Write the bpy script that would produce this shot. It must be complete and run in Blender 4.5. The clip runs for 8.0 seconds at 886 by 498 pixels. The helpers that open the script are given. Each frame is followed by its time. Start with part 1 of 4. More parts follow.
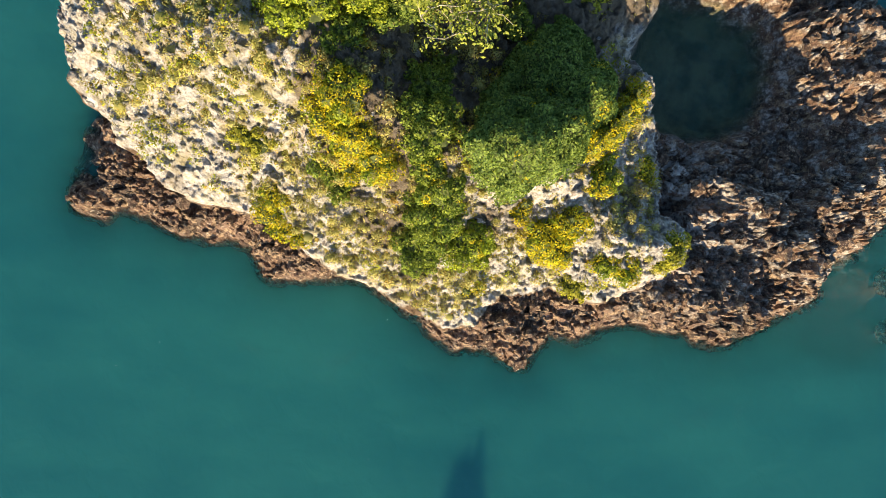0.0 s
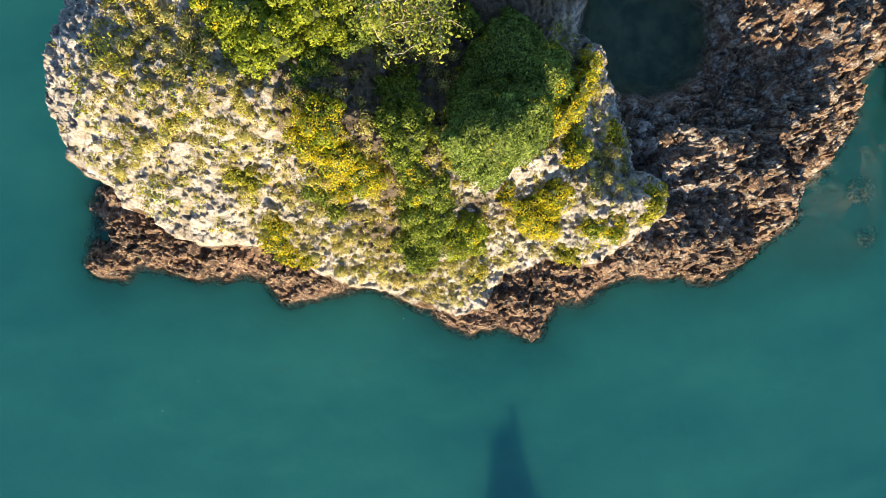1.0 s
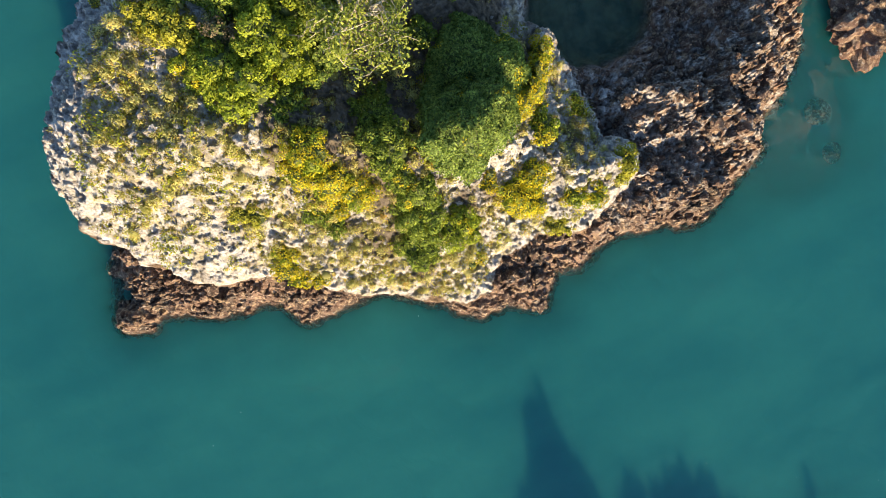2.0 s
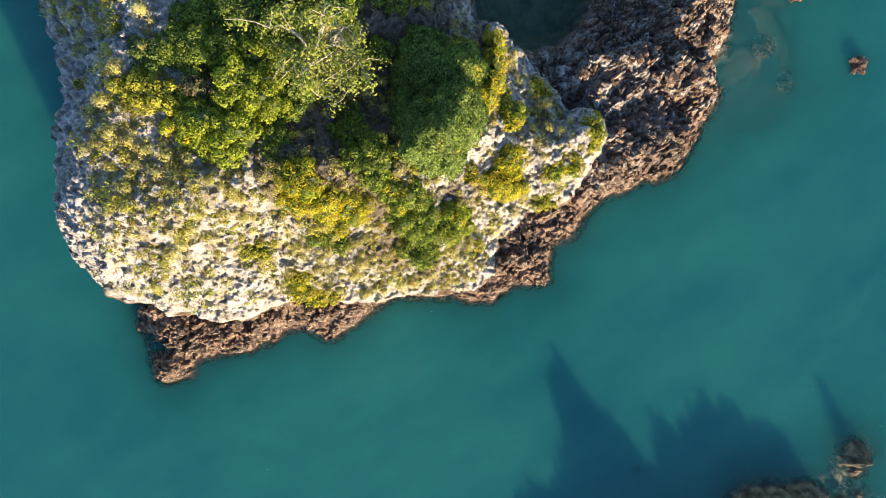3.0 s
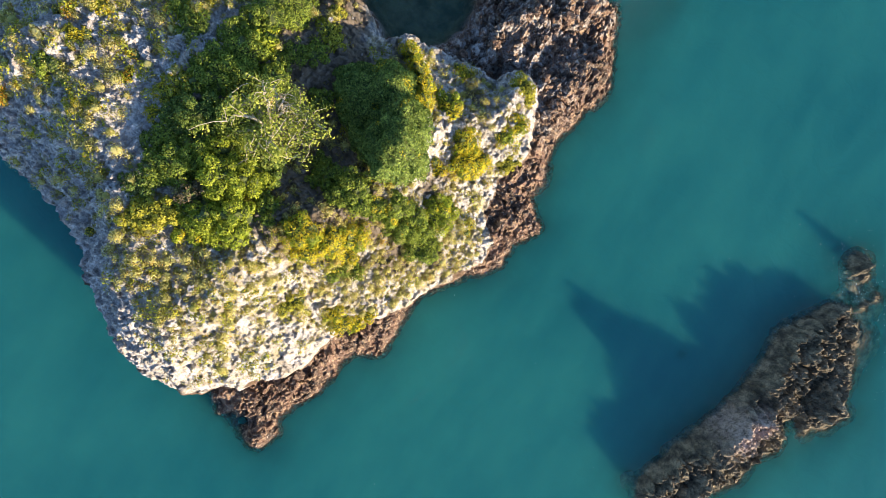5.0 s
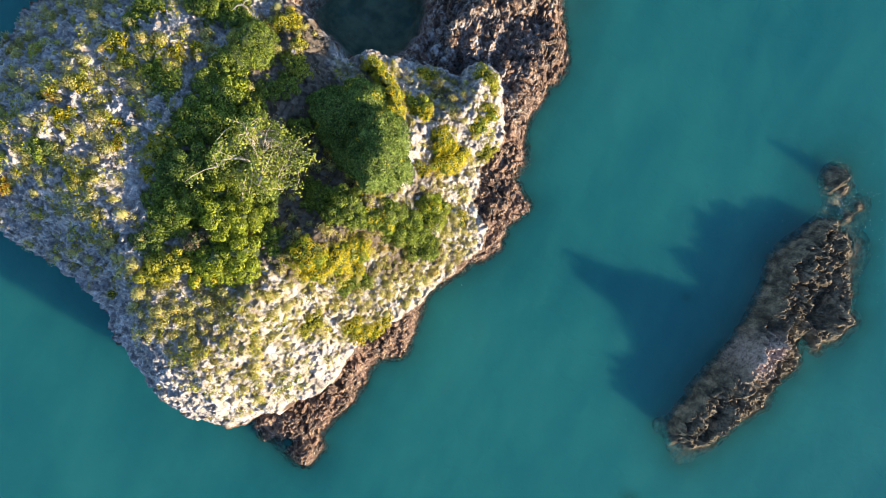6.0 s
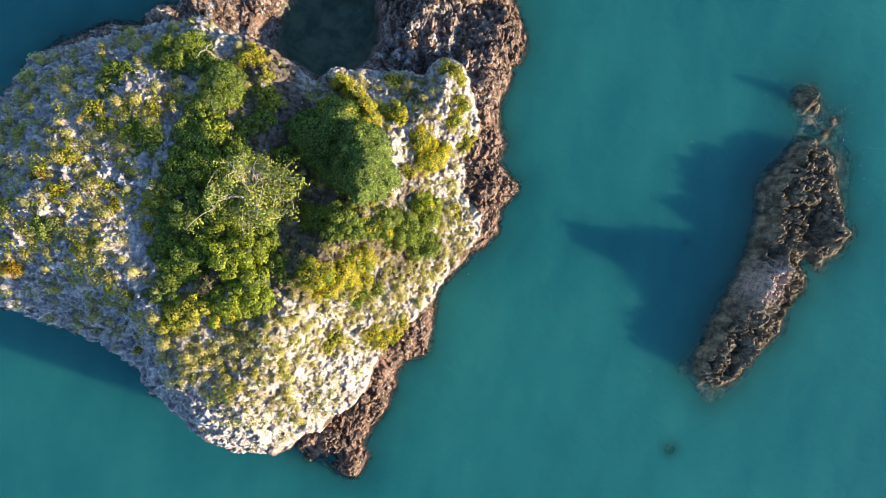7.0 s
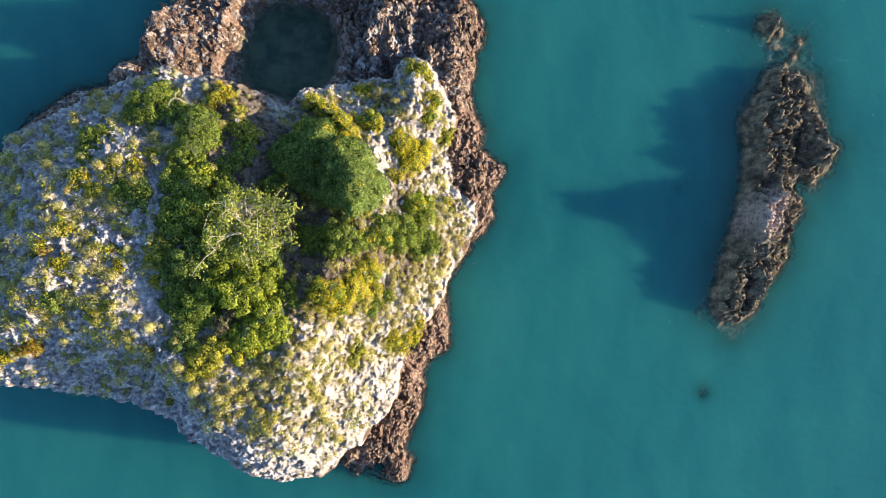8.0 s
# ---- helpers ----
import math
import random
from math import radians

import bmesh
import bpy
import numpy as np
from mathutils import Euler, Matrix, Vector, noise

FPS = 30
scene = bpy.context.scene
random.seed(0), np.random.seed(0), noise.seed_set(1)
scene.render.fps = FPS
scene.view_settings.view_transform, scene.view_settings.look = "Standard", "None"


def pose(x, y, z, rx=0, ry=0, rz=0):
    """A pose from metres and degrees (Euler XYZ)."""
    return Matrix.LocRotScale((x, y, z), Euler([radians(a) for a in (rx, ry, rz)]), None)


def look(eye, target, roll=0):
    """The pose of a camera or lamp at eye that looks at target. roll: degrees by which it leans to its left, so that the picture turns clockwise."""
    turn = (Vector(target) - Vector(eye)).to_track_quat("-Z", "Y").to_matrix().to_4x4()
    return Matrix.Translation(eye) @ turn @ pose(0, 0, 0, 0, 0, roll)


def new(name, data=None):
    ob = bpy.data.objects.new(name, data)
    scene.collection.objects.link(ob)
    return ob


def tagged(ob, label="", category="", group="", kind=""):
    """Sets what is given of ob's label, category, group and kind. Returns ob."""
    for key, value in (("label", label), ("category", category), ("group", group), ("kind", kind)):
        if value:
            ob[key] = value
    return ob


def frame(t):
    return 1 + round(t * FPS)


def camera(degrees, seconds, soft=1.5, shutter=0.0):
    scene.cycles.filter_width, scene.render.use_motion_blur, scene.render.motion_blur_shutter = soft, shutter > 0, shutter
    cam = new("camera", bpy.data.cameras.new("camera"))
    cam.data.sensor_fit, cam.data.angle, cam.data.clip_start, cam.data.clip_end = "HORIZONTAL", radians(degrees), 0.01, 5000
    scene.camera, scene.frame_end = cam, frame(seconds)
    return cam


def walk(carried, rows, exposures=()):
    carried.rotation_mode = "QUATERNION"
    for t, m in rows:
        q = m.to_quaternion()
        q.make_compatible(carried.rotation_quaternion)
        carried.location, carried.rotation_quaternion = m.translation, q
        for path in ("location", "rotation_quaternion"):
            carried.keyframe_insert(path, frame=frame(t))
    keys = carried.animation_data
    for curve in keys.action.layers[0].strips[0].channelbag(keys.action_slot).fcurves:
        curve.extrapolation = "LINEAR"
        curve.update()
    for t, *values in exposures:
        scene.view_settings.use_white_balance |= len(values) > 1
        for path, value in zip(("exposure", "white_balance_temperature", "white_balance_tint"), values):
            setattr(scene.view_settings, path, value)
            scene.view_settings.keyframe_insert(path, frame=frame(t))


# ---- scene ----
cam = camera(73.00, 8.0, 0.8)
walk(cam, [
    (0.0, pose(-2.957, 0.458, 29.632, -0.699, -1.444, 92.270)),
    (0.5, pose(-2.936, 0.493, 30.496, -0.829, -1.438, 86.503)),
    (1.0, pose(-2.904, 0.525, 31.433, -0.884, -1.452, 80.781)),
    (1.5, pose(-2.855, 0.541, 32.392, -0.866, -1.500, 75.067)),
    (3.0, pose(-2.672, 0.528, 35.330, -0.698, -1.575, 57.786)),
    (3.5, pose(-2.675, 0.559, 36.277, -0.774, -1.577, 52.021)),
    (4.0, pose(-2.615, 0.551, 37.225, -0.749, -1.542, 46.290)),
    (4.5, pose(-2.576, 0.469, 38.159, -0.696, -1.582, 40.454)),
    (6.0, pose(-2.303, 0.396, 40.905, -0.656, -1.435, 23.005)),
    (6.5, pose(-2.333, 0.347, 41.546, -0.709, -1.511, 17.267)),
    (7.0, pose(-2.303, 0.327, 41.973, -0.788, -1.488, 11.462)),
    (7.5, pose(-2.295, 0.347, 42.215, -0.893, -1.490, 5.724)),
    (8.0, pose(-2.322, 0.347, 42.378, -0.977, -1.515, -0.052)),
],
     [(0.0, 1.21, 7350, 8), (1.0, 1.23, 7300, 9), (1.5, 1.26, 7200, 10), (3.0, 1.31, 6900, 11), (4.0, 1.34, 6700, 12),
      (6.0, 1.38, 6500, 14), (8.0, 1.41, 6450, 15)])
# ---- end of path ----

# world, sun
SUN_EL, SUN_AZ = radians(13.5), radians(96.9)   # azimuth clockwise from +y
world = bpy.data.worlds.new("world")
scene.world = world
world.use_nodes = True
wn = world.node_tree.nodes
sky = wn.new("ShaderNodeTexSky")
sky.sky_type, sky.sun_disc = 'NISHITA', False
sky.sun_elevation, sky.sun_rotation = SUN_EL, SUN_AZ
sky.air_density, sky.dust_density, sky.ozone_density = 1.0, 0.3, 3.0
world.node_tree.links.new(sky.outputs[0], wn["Background"].inputs[0])
wn["Background"].inputs[1].default_value = 0.15
sun = new("sun", bpy.data.lights.new("sun", 'SUN'))
sun.data.energy, sun.data.angle, sun.data.color = 5.0, radians(0.6), (1.0, 0.78, 0.51)
sun.matrix_world = look((60, -7.3, 14.5), (0, 0, 0))

rng = np.random.default_rng(7)


# ---- numeric helpers ----
def lattice(ix, iy, seed):
    h = (ix.astype(np.int64) * 374761393 + iy.astype(np.int64) * 668265263 + seed * 974634777) & 0xFFFFFFFF
    h = ((h ^ (h >> 13)) * 1274126177) & 0xFFFFFFFF
    h = ((h ^ (h >> 16)) * 2246822519) & 0xFFFFFFFF
    return ((h ^ (h >> 15)) & 0xFFFFFF) / 0xFFFFFF


def vnoise(x, y, seed=0):
    ix, iy = np.floor(x), np.floor(y)
    fx, fy = x - ix, y - iy
    fx, fy = fx * fx * (3 - 2 * fx), fy * fy * (3 - 2 * fy)
    a, b = lattice(ix, iy, seed), lattice(ix + 1, iy, seed)
    c, d = lattice(ix, iy + 1, seed), lattice(ix + 1, iy + 1, seed)
    return (a + (b - a) * fx) * (1 - fy) + (c + (d - c) * fx) * fy


def fbm(x, y, seed=0, octaves=4):
    total, amp = 0, 0.5
    for k in range(octaves):
        total = total + amp * (vnoise(x * 2 ** k, y * 2 ** k, seed + k) - 0.5)
        amp *= 0.5
    return total


def ridged(x, y, seed=0, octaves=4):
    total, amp = 0, 0.5
    for k in range(octaves):
        total = total + amp * (1 - np.abs(2 * vnoise(x * 2 ** k, y * 2 ** k, seed + k) - 1))
        amp *= 0.5
    return total


def cells(x, y, seed=0):
    """Distance to the nearest of scattered cell centres."""
    ix, iy = np.floor(x), np.floor(y)
    near_by = np.full(x.shape, 9.0)
    for dx in (-1, 0, 1):
        for dy in (-1, 0, 1):
            cx, cy = ix + dx, iy + dy
            near_by = np.minimum(near_by, np.hypot(cx + lattice(cx, cy, seed) - x, cy + lattice(cx, cy, seed + 91) - y))
    return near_by


def facets(x, y, seed, tilt=0.6):
    """Broken blocks: each cell a tilted facet at its own height."""
    ix, iy = np.floor(x), np.floor(y)
    best, z = np.full(x.shape, 9.0), np.zeros(x.shape)
    for dx in (-1, 0, 1):
        for dy in (-1, 0, 1):
            cx, cy = ix + dx, iy + dy
            ox, oy = x - cx - lattice(cx, cy, seed), y - cy - lattice(cx, cy, seed + 91)
            d = ox * ox + oy * oy
            h = lattice(cx, cy, seed + 7) - 0.5 + 2 * tilt * ((lattice(cx, cy, seed + 17) - 0.5) * ox + (lattice(cx, cy, seed + 27) - 0.5) * oy)
            z = np.where(d < best, h, z)
            best = np.minimum(best, d)
    return z


def smooth(a, b, v):
    t = np.clip((v - a) / (b - a), 0, 1)
    return t * t * (3 - 2 * t)


def outline(x, y, corners):
    """Signed distance to a closed outline, positive inside."""
    x, y = np.asarray(x, float), np.asarray(y, float)
    best, inside = np.full(x.shape, 1e9), np.zeros(x.shape, bool)
    for (ax, ay), (bx, by) in zip(corners, corners[1:] + corners[:1]):
        ex, ey = bx - ax, by - ay
        t = np.clip(((x - ax) * ex + (y - ay) * ey) / (ex * ex + ey * ey), 0, 1)
        best = np.minimum(best, np.hypot(x - ax - t * ex, y - ay - t * ey))
        if ey != 0:
            cross = (ay > y) != (by > y)
            inside ^= cross & (x < ax + (y - ay) / ey * ex)
    return np.where(inside, best, -best)


def hump(x, y, cx, cy, r, h):
    return h * np.exp(-((x - cx) ** 2 + (y - cy) ** 2) / (r * r))


# ---- the land's form ----
# rim of the pale limestone cap
CAP = [(-8.7, -14.9), (-7.6, -13.5), (-6.7, -13.2), (-6.3, -12.4), (-4.8, -10.9), (-4.4, -9.5), (-4.0, -7.7), (-3.5, -6.7), (-2.6, -5.4),
       (-1.8, -4.3), (-1.2, -3.4), (-0.7, -1.8), (0.2, -0.7), (0.6, 0.5), (1.1, 1.4), (0.9, 2.8), (-0.6, 3.9), (-0.9, 6.2), (-0.4, 8.5),
       (-1.0, 10.0), (-1.8, 11.6), (-2.7, 12.3), (-3.7, 12.3), (-4.4, 11.7), (-4.8, 10.9), (-5.9, 11.1), (-8.4, 10.4), (-10.4, 9.6),
       (-11.4, 8.5), (-12.5, 9.3), (-14.1, 10.0), (-16.1, 10.1), (-17.9, 10.8), (-20.8, 9.6), (-22.4, 9.1), (-24.4, 7.9), (-26.8, 6.7)]
CAP += [(-28.2, 4.2), (-30.0, -1.0), (-29.6, -6.0), (-28.0, -8.5), (-24.6, -8.9), (-19.6, -9.6), (-17.9, -10.5), (-16.6, -12.0),
        (-14.6, -13.3), (-13.3, -14.3), (-11.4, -14.9), (-9.8, -15.1)]
# waterline of the brown shore rock: the sunny side, then the north shore and the west cliff
SHORE = [(-8.8, -15.4), (-7.5, -16.2), (-6.7, -16.3), (-5.5, -16.8), (-4.7, -16.9), (-4.0, -16.8), (-3.5, -16.2), (-3.4, -15.5), (-3.9, -14.7),
         (-3.5, -13.2), (-3.0, -12.3), (-2.5, -10.5), (-2.7, -9.4), (-2.2, -8.3), (-1.2, -7.8), (-0.8, -7.3), (-0.7, -5.0), (-0.9, -3.0),
         (-0.1, -1.6), (0.4, -0.8), (1.2, 0.2), (2.4, 1.9), (2.3, 2.8), (2.0, 3.4), (2.7, 4.2), (3.0, 5.4), (2.4, 5.9), (1.5, 6.8),
         (1.4, 8.4), (0.9, 10.3), (0.9, 11.6), (1.3, 12.4), (1.1, 13.2), (1.8, 14.8), (1.5, 15.7), (1.0, 16.9), (0.3, 18.1),
         (-1.0, 20.2), (-2.6, 20.4), (-3.1, 21.9), (-4.6, 23.1), (-5.6, 24.1)]
SHORE += [(-8.2, 24.2), (-8.6, 26.8), (-11.0, 27.5), (-13.2, 24.0), (-15.7, 21.4), (-18.2, 18.8), (-19.7, 16.9), (-21.1, 15.0), (-22.1, 13.0),
          (-24.0, 12.2), (-24.6, 11.0), (-26.8, 10.6), (-29.5, 8.9), (-31.4, 6.7), (-32.4, 3.0), (-32.0, -2.0), (-30.8, -7.0), (-28.0, -8.5),
          (-24.6, -8.8), (-19.6, -9.5), (-17.8, -10.4), (-16.5, -11.9), (-14.5, -13.2), (-13.2, -14.2), (-11.4, -14.8)]
POOL = [(-11.9, 9.6), (-13.0, 10.6), (-14.6, 10.9), (-15.6, 11.9), (-15.2, 13.4), (-14.7, 15.0), (-13.9, 16.4), (-12.4, 16.8), (-10.4, 16.7),
        (-9.3, 15.9), (-8.7, 14.6), (-8.6, 13.2), (-8.9, 11.9), (-9.7, 11.1), (-10.9, 10.6)]


def cap_height(x, y, inside):
    """Broad form of the cap: low steep rim to the east, high cliff rim to the west, an uneven plateau between."""
    rim = 1.3 + 4.6 * smooth(-4, -15, x) + hump(x, y, -3.5, 11, 3.0, 1.3) + hump(x, y, -5.0, -10.0, 4.0, 1.9)
    rim = rim + hump(x, y, -3.5, -5.0, 3.0, 0.8)
    slope = 0.92 - 0.25 * smooth(-14, -22, x)
    rise = rim + slope * np.maximum(inside, 0)
    top = 8.6 - 0.20 * np.clip(y - 1, 0, 12) + 0.05 * np.clip(-x - 12, -8, 4) + 0.05 * np.clip(-x - 18, 0, 12) + hump(x, y, -25, -2, 5, 0.9)
    top = top + hump(x, y, -21, -4, 4.5, 0.8) + hump(x, y, -9.8, 3.6, 3.4, -2.2) + hump(x, y, -10.2, 0.0, 2.2, -1.0) + hump(x, y, -15.5, -7.5, 4.0, 0.6) + hump(x, y, -8, -6, 4, 0.5)
    k = 1.0
    h = np.clip(0.5 + 0.5 * (top - rise) / k, 0, 1)
    return top + (rise - top) * h - k * h * (1 - h)


def karst(x, y, seed):
    """Spongy weathered rock: lumps at three sizes with deep creases between them."""
    wx, wy = x + 0.8 * fbm(x * 1.3, y * 1.3, seed + 8, 4), y + 0.8 * fbm(x * 1.3, y * 1.3, seed + 9, 4)
    z = 0.95 * (ridged(x * 0.75, y * 0.75, seed, 5) - 0.55) + 0.35 * (ridged(x * 2.6, y * 2.6, seed + 4, 4) - 0.5)
    for scale, size in ((0.7, 0.60), (1.7, 0.62), (3.6, 0.52), (7.1, 0.22)):
        z = z + size * (0.42 - cells(wx * scale, wy * scale, seed + int(scale * 10))) * (0.2 + 1.5 * vnoise(x * 0.8, y * 0.8, seed + int(scale * 10) + 3))
    return z + 0.28 * facets(wx * 2.2, wy * 2.2, seed + 1, 1.0)


def land(x, y, rough=True):
    """Height of the land, and how much of it is cap."""
    wob = 0.45 * fbm(x * 1.3, y * 1.3, 5, 5) + 0.40 * fbm(x * 3.7, y * 3.7, 55, 3) if rough else 0
    wob2 = 0.50 * fbm(x * 1.2, y * 1.2, 15, 5) if rough else 0
    c, s = outline(x, y, CAP) + wob, outline(x, y, SHORE) + wob2 - 0.25
    p = outline(x, y, POOL) + wob2 * 1.3
    north = smooth(10.0, 13.0, y) * smooth(-24, -20, x)
    level = 0.15 + np.minimum(0.9 * s, 0.6 + 0.25 * s).clip(-9, 1.15) + 0.2 * north * smooth(1.0, 3.0, s)
    level = level + hump(x, y, -0.4, 15.2, 1.7, 1.1) + hump(x, y, -3.0, 19.0, 1.7, 1.0) + hump(x, y, -4.3, 16.6, 1.6, 1.4) \
        + hump(x, y, -0.6, 12.0, 1.6, 0.6) + hump(x, y, -5.6, 14.5, 1.3, 1.2) + hump(x, y, -6.2, 19.8, 1.6, 1.2) \
        - hump(x, y, -8.2, 18.0, 1.9, 1.0) - hump(x, y, -7.2, 12.8, 1.2, 0.6)
    level = level + hump(x, y, -9.3, 22.3, 2.6, 1.9) + hump(x, y, -13.6, 20.4, 2.5, 1.7) + hump(x, y, -18.6, 15.0, 2.1, 0.7) + hump(x, y, -19.2, 12.4, 1.7, 0.8) \
        + hump(x, y, -20.0, 15.0, 1.0, 1.5) + hump(x, y, -20.8, 13.2, 1.0, 1.6) + hump(x, y, -22.6, 11.6, 1.0, 1.2)
    level = np.where(s > 0, level, np.maximum(0.15 + np.maximum(1.7 * s, 0.6 * s - 0.8), -3.6 + 0.02 * s))
    level = level + hump(x, y, 0.8, 24.5, 5.5, 2.6) * smooth(-0.3, -2.5, s)
    level = np.where(s < -0.5, np.minimum(level, -0.85), level)
    level = level + hump(x, y, -1.8, 23.8, 0.8, 0.4) + hump(x, y, 0.7, 23.8, 0.7, 0.4) + hump(x, y, 2.0, 8.0, 0.9, 0.5)
    if rough:
        level = level + karst(x, y, 31) * smooth(-1.6, 0.7, s) * (0.75 + 0.35 * north - hump(x, y, -18.4, 13.4, 4.2, 0.75) - hump(x, y, -8.3, 18.2, 2.0, 0.4))
    level = np.where(p > -1.2, level * smooth(0.2, -1.2, p) - 1.6 * smooth(-0.5, 0.9, p) + 0.12 * smooth(0.2, -0.4, p), level)
    level = level - hump(x, y, -5.8, -15.8, 0.52, 2.0) + hump(x, y, -4.4, -16.0, 0.8, 0.6) + hump(x, y, -4.9, 11.9, 0.8, -1.6)
    top = cap_height(x, y, c)
    if rough:
        warp = 2.2 * fbm(x * 0.8, y * 0.8, 44, 4)
        rubble = 0.35 + 1.3 * vnoise(x * 0.45, y * 0.45, 28)
        top = top + 1.0 * fbm(x * 0.4, y * 0.4, 41, 4) + 0.20 * rubble * (0.42 - cells(x * 1.5 + warp, y * 1.5 - warp, 21)) \
            + 0.20 * rubble * (0.42 - cells(x * 3.4 + warp, y * 3.4, 22)) + 0.21 * (0.42 - cells(x * 6.6, y * 6.6 + warp, 23)) \
            + 0.16 * facets(x * 0.9 + 0.5 * warp, y * 0.9, 24, 0.9) + 0.22 * facets(x * 2.4 + 0.5 * warp, y * 2.4 - 0.4 * warp, 25, 1.0) \
            + 0.30 * (ridged(x * 1.3 + warp, y * 1.3, 27, 6) - 0.5) + 0.34 * (ridged(x * 4.1, y * 4.1, 127, 3) - 0.5)
    mix = smooth(-0.28, 0.06, c)
    mix = mix * mix
    z = np.maximum(level, level * (1 - mix) + top * mix)
    return z, smooth(-0.25, 0.0, c)


def ground(x, y):
    return float(land(np.array([x], float), np.array([y], float), False)[0][0])


# waterline of the long sea rock
ROCK = [(22.0, 12.6), (22.8, 12.9), (23.5, 13.1), (23.7, 12.5), (24.4, 12.3), (24.9, 11.5), (25.3, 10.7), (25.9, 9.5), (26.3, 8.7), (26.5, 7.5),
        (27.2, 7.3), (27.3, 6.9), (26.9, 5.7), (26.5, 5.1), (25.9, 4.7), (25.7, 3.9), (25.3, 3.9), (24.3, 4.5), (24.1, 3.9), (24.7, 2.8),
        (24.7, 2.1), (24.1, 1.5), (23.8, 0.6), (23.6, -1.1), (23.1, -1.8), (22.2, -3.0), (21.9, -3.8), (21.1, -5.2), (20.5, -5.7),
        (18.8, -5.7), (18.1, -5.2), (17.8, -4.6), (18.2, -2.8), (18.8, -0.6), (19.7, 1.7), (20.3, 5.7), (20.3, 6.9), (20.0, 8.5),
        (20.2, 9.3), (20.8, 10.3), (21.4, 11.3)]


def lean(x, y, cx, cy, h, wide=1.3):
    """A hump with a steep west side and a long east slope."""
    dx = x - cx
    return h * np.exp(-(dx / np.where(dx < 0, 0.32, 2.4)) ** 2 - ((y - cy) / wide) ** 2)


def islet(x, y, rough=True):
    wob = 0.5 * fbm(x * 1.2, y * 1.2, 66, 4) + 0.35 * fbm(x * 3.2, y * 3.2, 67, 3) if rough else 0
    s = outline(x, y, ROCK) + wob - 0.25
    for cx, cy, r in ((22.1, 15.5, 0.85), (22.8, 15.1, 0.5), (24.2, 14.5, 0.40), (23.85, 13.5, 0.30)):
        s = np.maximum(s, r - 0.2 - np.hypot(x - cx, y - cy) + wob)
    z = 0.1 + np.minimum(s * 0.9, 0.5)
    z = np.where(s > 0, z, np.maximum(0.1 + np.maximum(1.5 * s, 0.5 * s - 0.5), -3.6))
    m = smooth(-0.1, 0.4, s)
    form = lean(x, y, 20.15, 1.6, 2.3, 1.9) + lean(x, y, 21.5, 3.2, 0.6, 0.8) + lean(x, y, 18.5, -2.8, 0.95, 1.3) + lean(x, y, 21.3, -3.0, 0.4, 1.2)
    form = form + lean(x, y, 19.1, -0.8, 0.65, 1.1) + lean(x, y, 20.8, 9.8, 0.85, 1.6) + lean(x, y, 20.6, 7.4, 0.85, 1.5) + lean(x, y, 20.6, 5.2, 0.75, 1.2)
    form = form + lean(x, y, 25.2, 7.0, 0.4, 1.2)
    form = form - hump(x, y, 24.1, 5.8, 0.6, 0.9) - hump(x, y, 24.0, 7.2, 0.5, 0.5) - hump(x, y, 20.4, -2.6, 0.7, 0.4) - hump(x, y, 23.2, 2.3, 0.8, 0.4)
    z = z + m * form + hump(x, y, 22.1, 15.5, 0.7, 0.35) * m
    z = z + hump(x, y, 17.5, -10.9, 1.1, 2.8) + hump(x, y, 15.6, 3.9, 0.4, 1.9)
    z = z + smooth(0.0, -0.8, s) * (hump(x, y, 25.8, 12.0, 1.5, 0.6) + hump(x, y, 19.6, -7.0, 1.4, 0.5) + hump(x, y, 17.2, -5.0, 0.7, 0.5) + hump(x, y, 22.6, 14.0, 1.0, 0.6))
    if rough:
        z = z + smooth(-0.6, 0.6, s) * 0.80 * karst(x, y, 64)
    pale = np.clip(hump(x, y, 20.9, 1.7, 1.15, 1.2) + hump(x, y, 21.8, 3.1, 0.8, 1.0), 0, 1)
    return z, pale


# ---- materials ----
def nodes_of(name):
    mat = bpy.data.materials.new(name)
    mat.use_nodes = True
    nt = mat.node_tree
    return mat, nt, nt.nodes["Principled BSDF"]


def add(nt, kind, inputs=(), **props):
    node = nt.nodes.new(kind)
    for key, value in props.items():
        setattr(node, key, value)
    for key, value in dict(inputs).items():
        if isinstance(value, bpy.types.NodeSocket):
            nt.links.new(value, node.inputs[key])
        else:
            node.inputs[key].default_value = value
    return node


def grain(nt, scale, detail=5.0, rough=0.6):
    co = add(nt, "ShaderNodeTexCoord")
    return add(nt, "ShaderNodeTexNoise", {"Vector": co.outputs["Object"], "Scale": scale, "Detail": detail, "Roughness": rough}).outputs[0]


def ramp(nt, fac, stops):
    node = add(nt, "ShaderNodeValToRGB", {"Fac": fac})
    el = node.color_ramp.elements
    while len(el) < len(stops):
        el.new(0.5)
    for e, (at, col) in zip(el, stops):
        e.position, e.color = at, (*col, 1)
    return node.outputs[0]


def blend(nt, fac, a, b, mode='MIX'):
    node = add(nt, "ShaderNodeMix", data_type='RGBA', blend_type=mode)
    for sock, value in ((node.inputs[0], fac), (node.inputs[6], a), (node.inputs[7], b)):
        if isinstance(value, bpy.types.NodeSocket):
            nt.links.new(value, sock)
        else:
            sock.default_value = value if not isinstance(value, tuple) else (*value, 1)
    return node.outputs[2]


def attribute(nt, name):
    return add(nt, "ShaderNodeAttribute", attribute_name=name).outputs["Fac"]


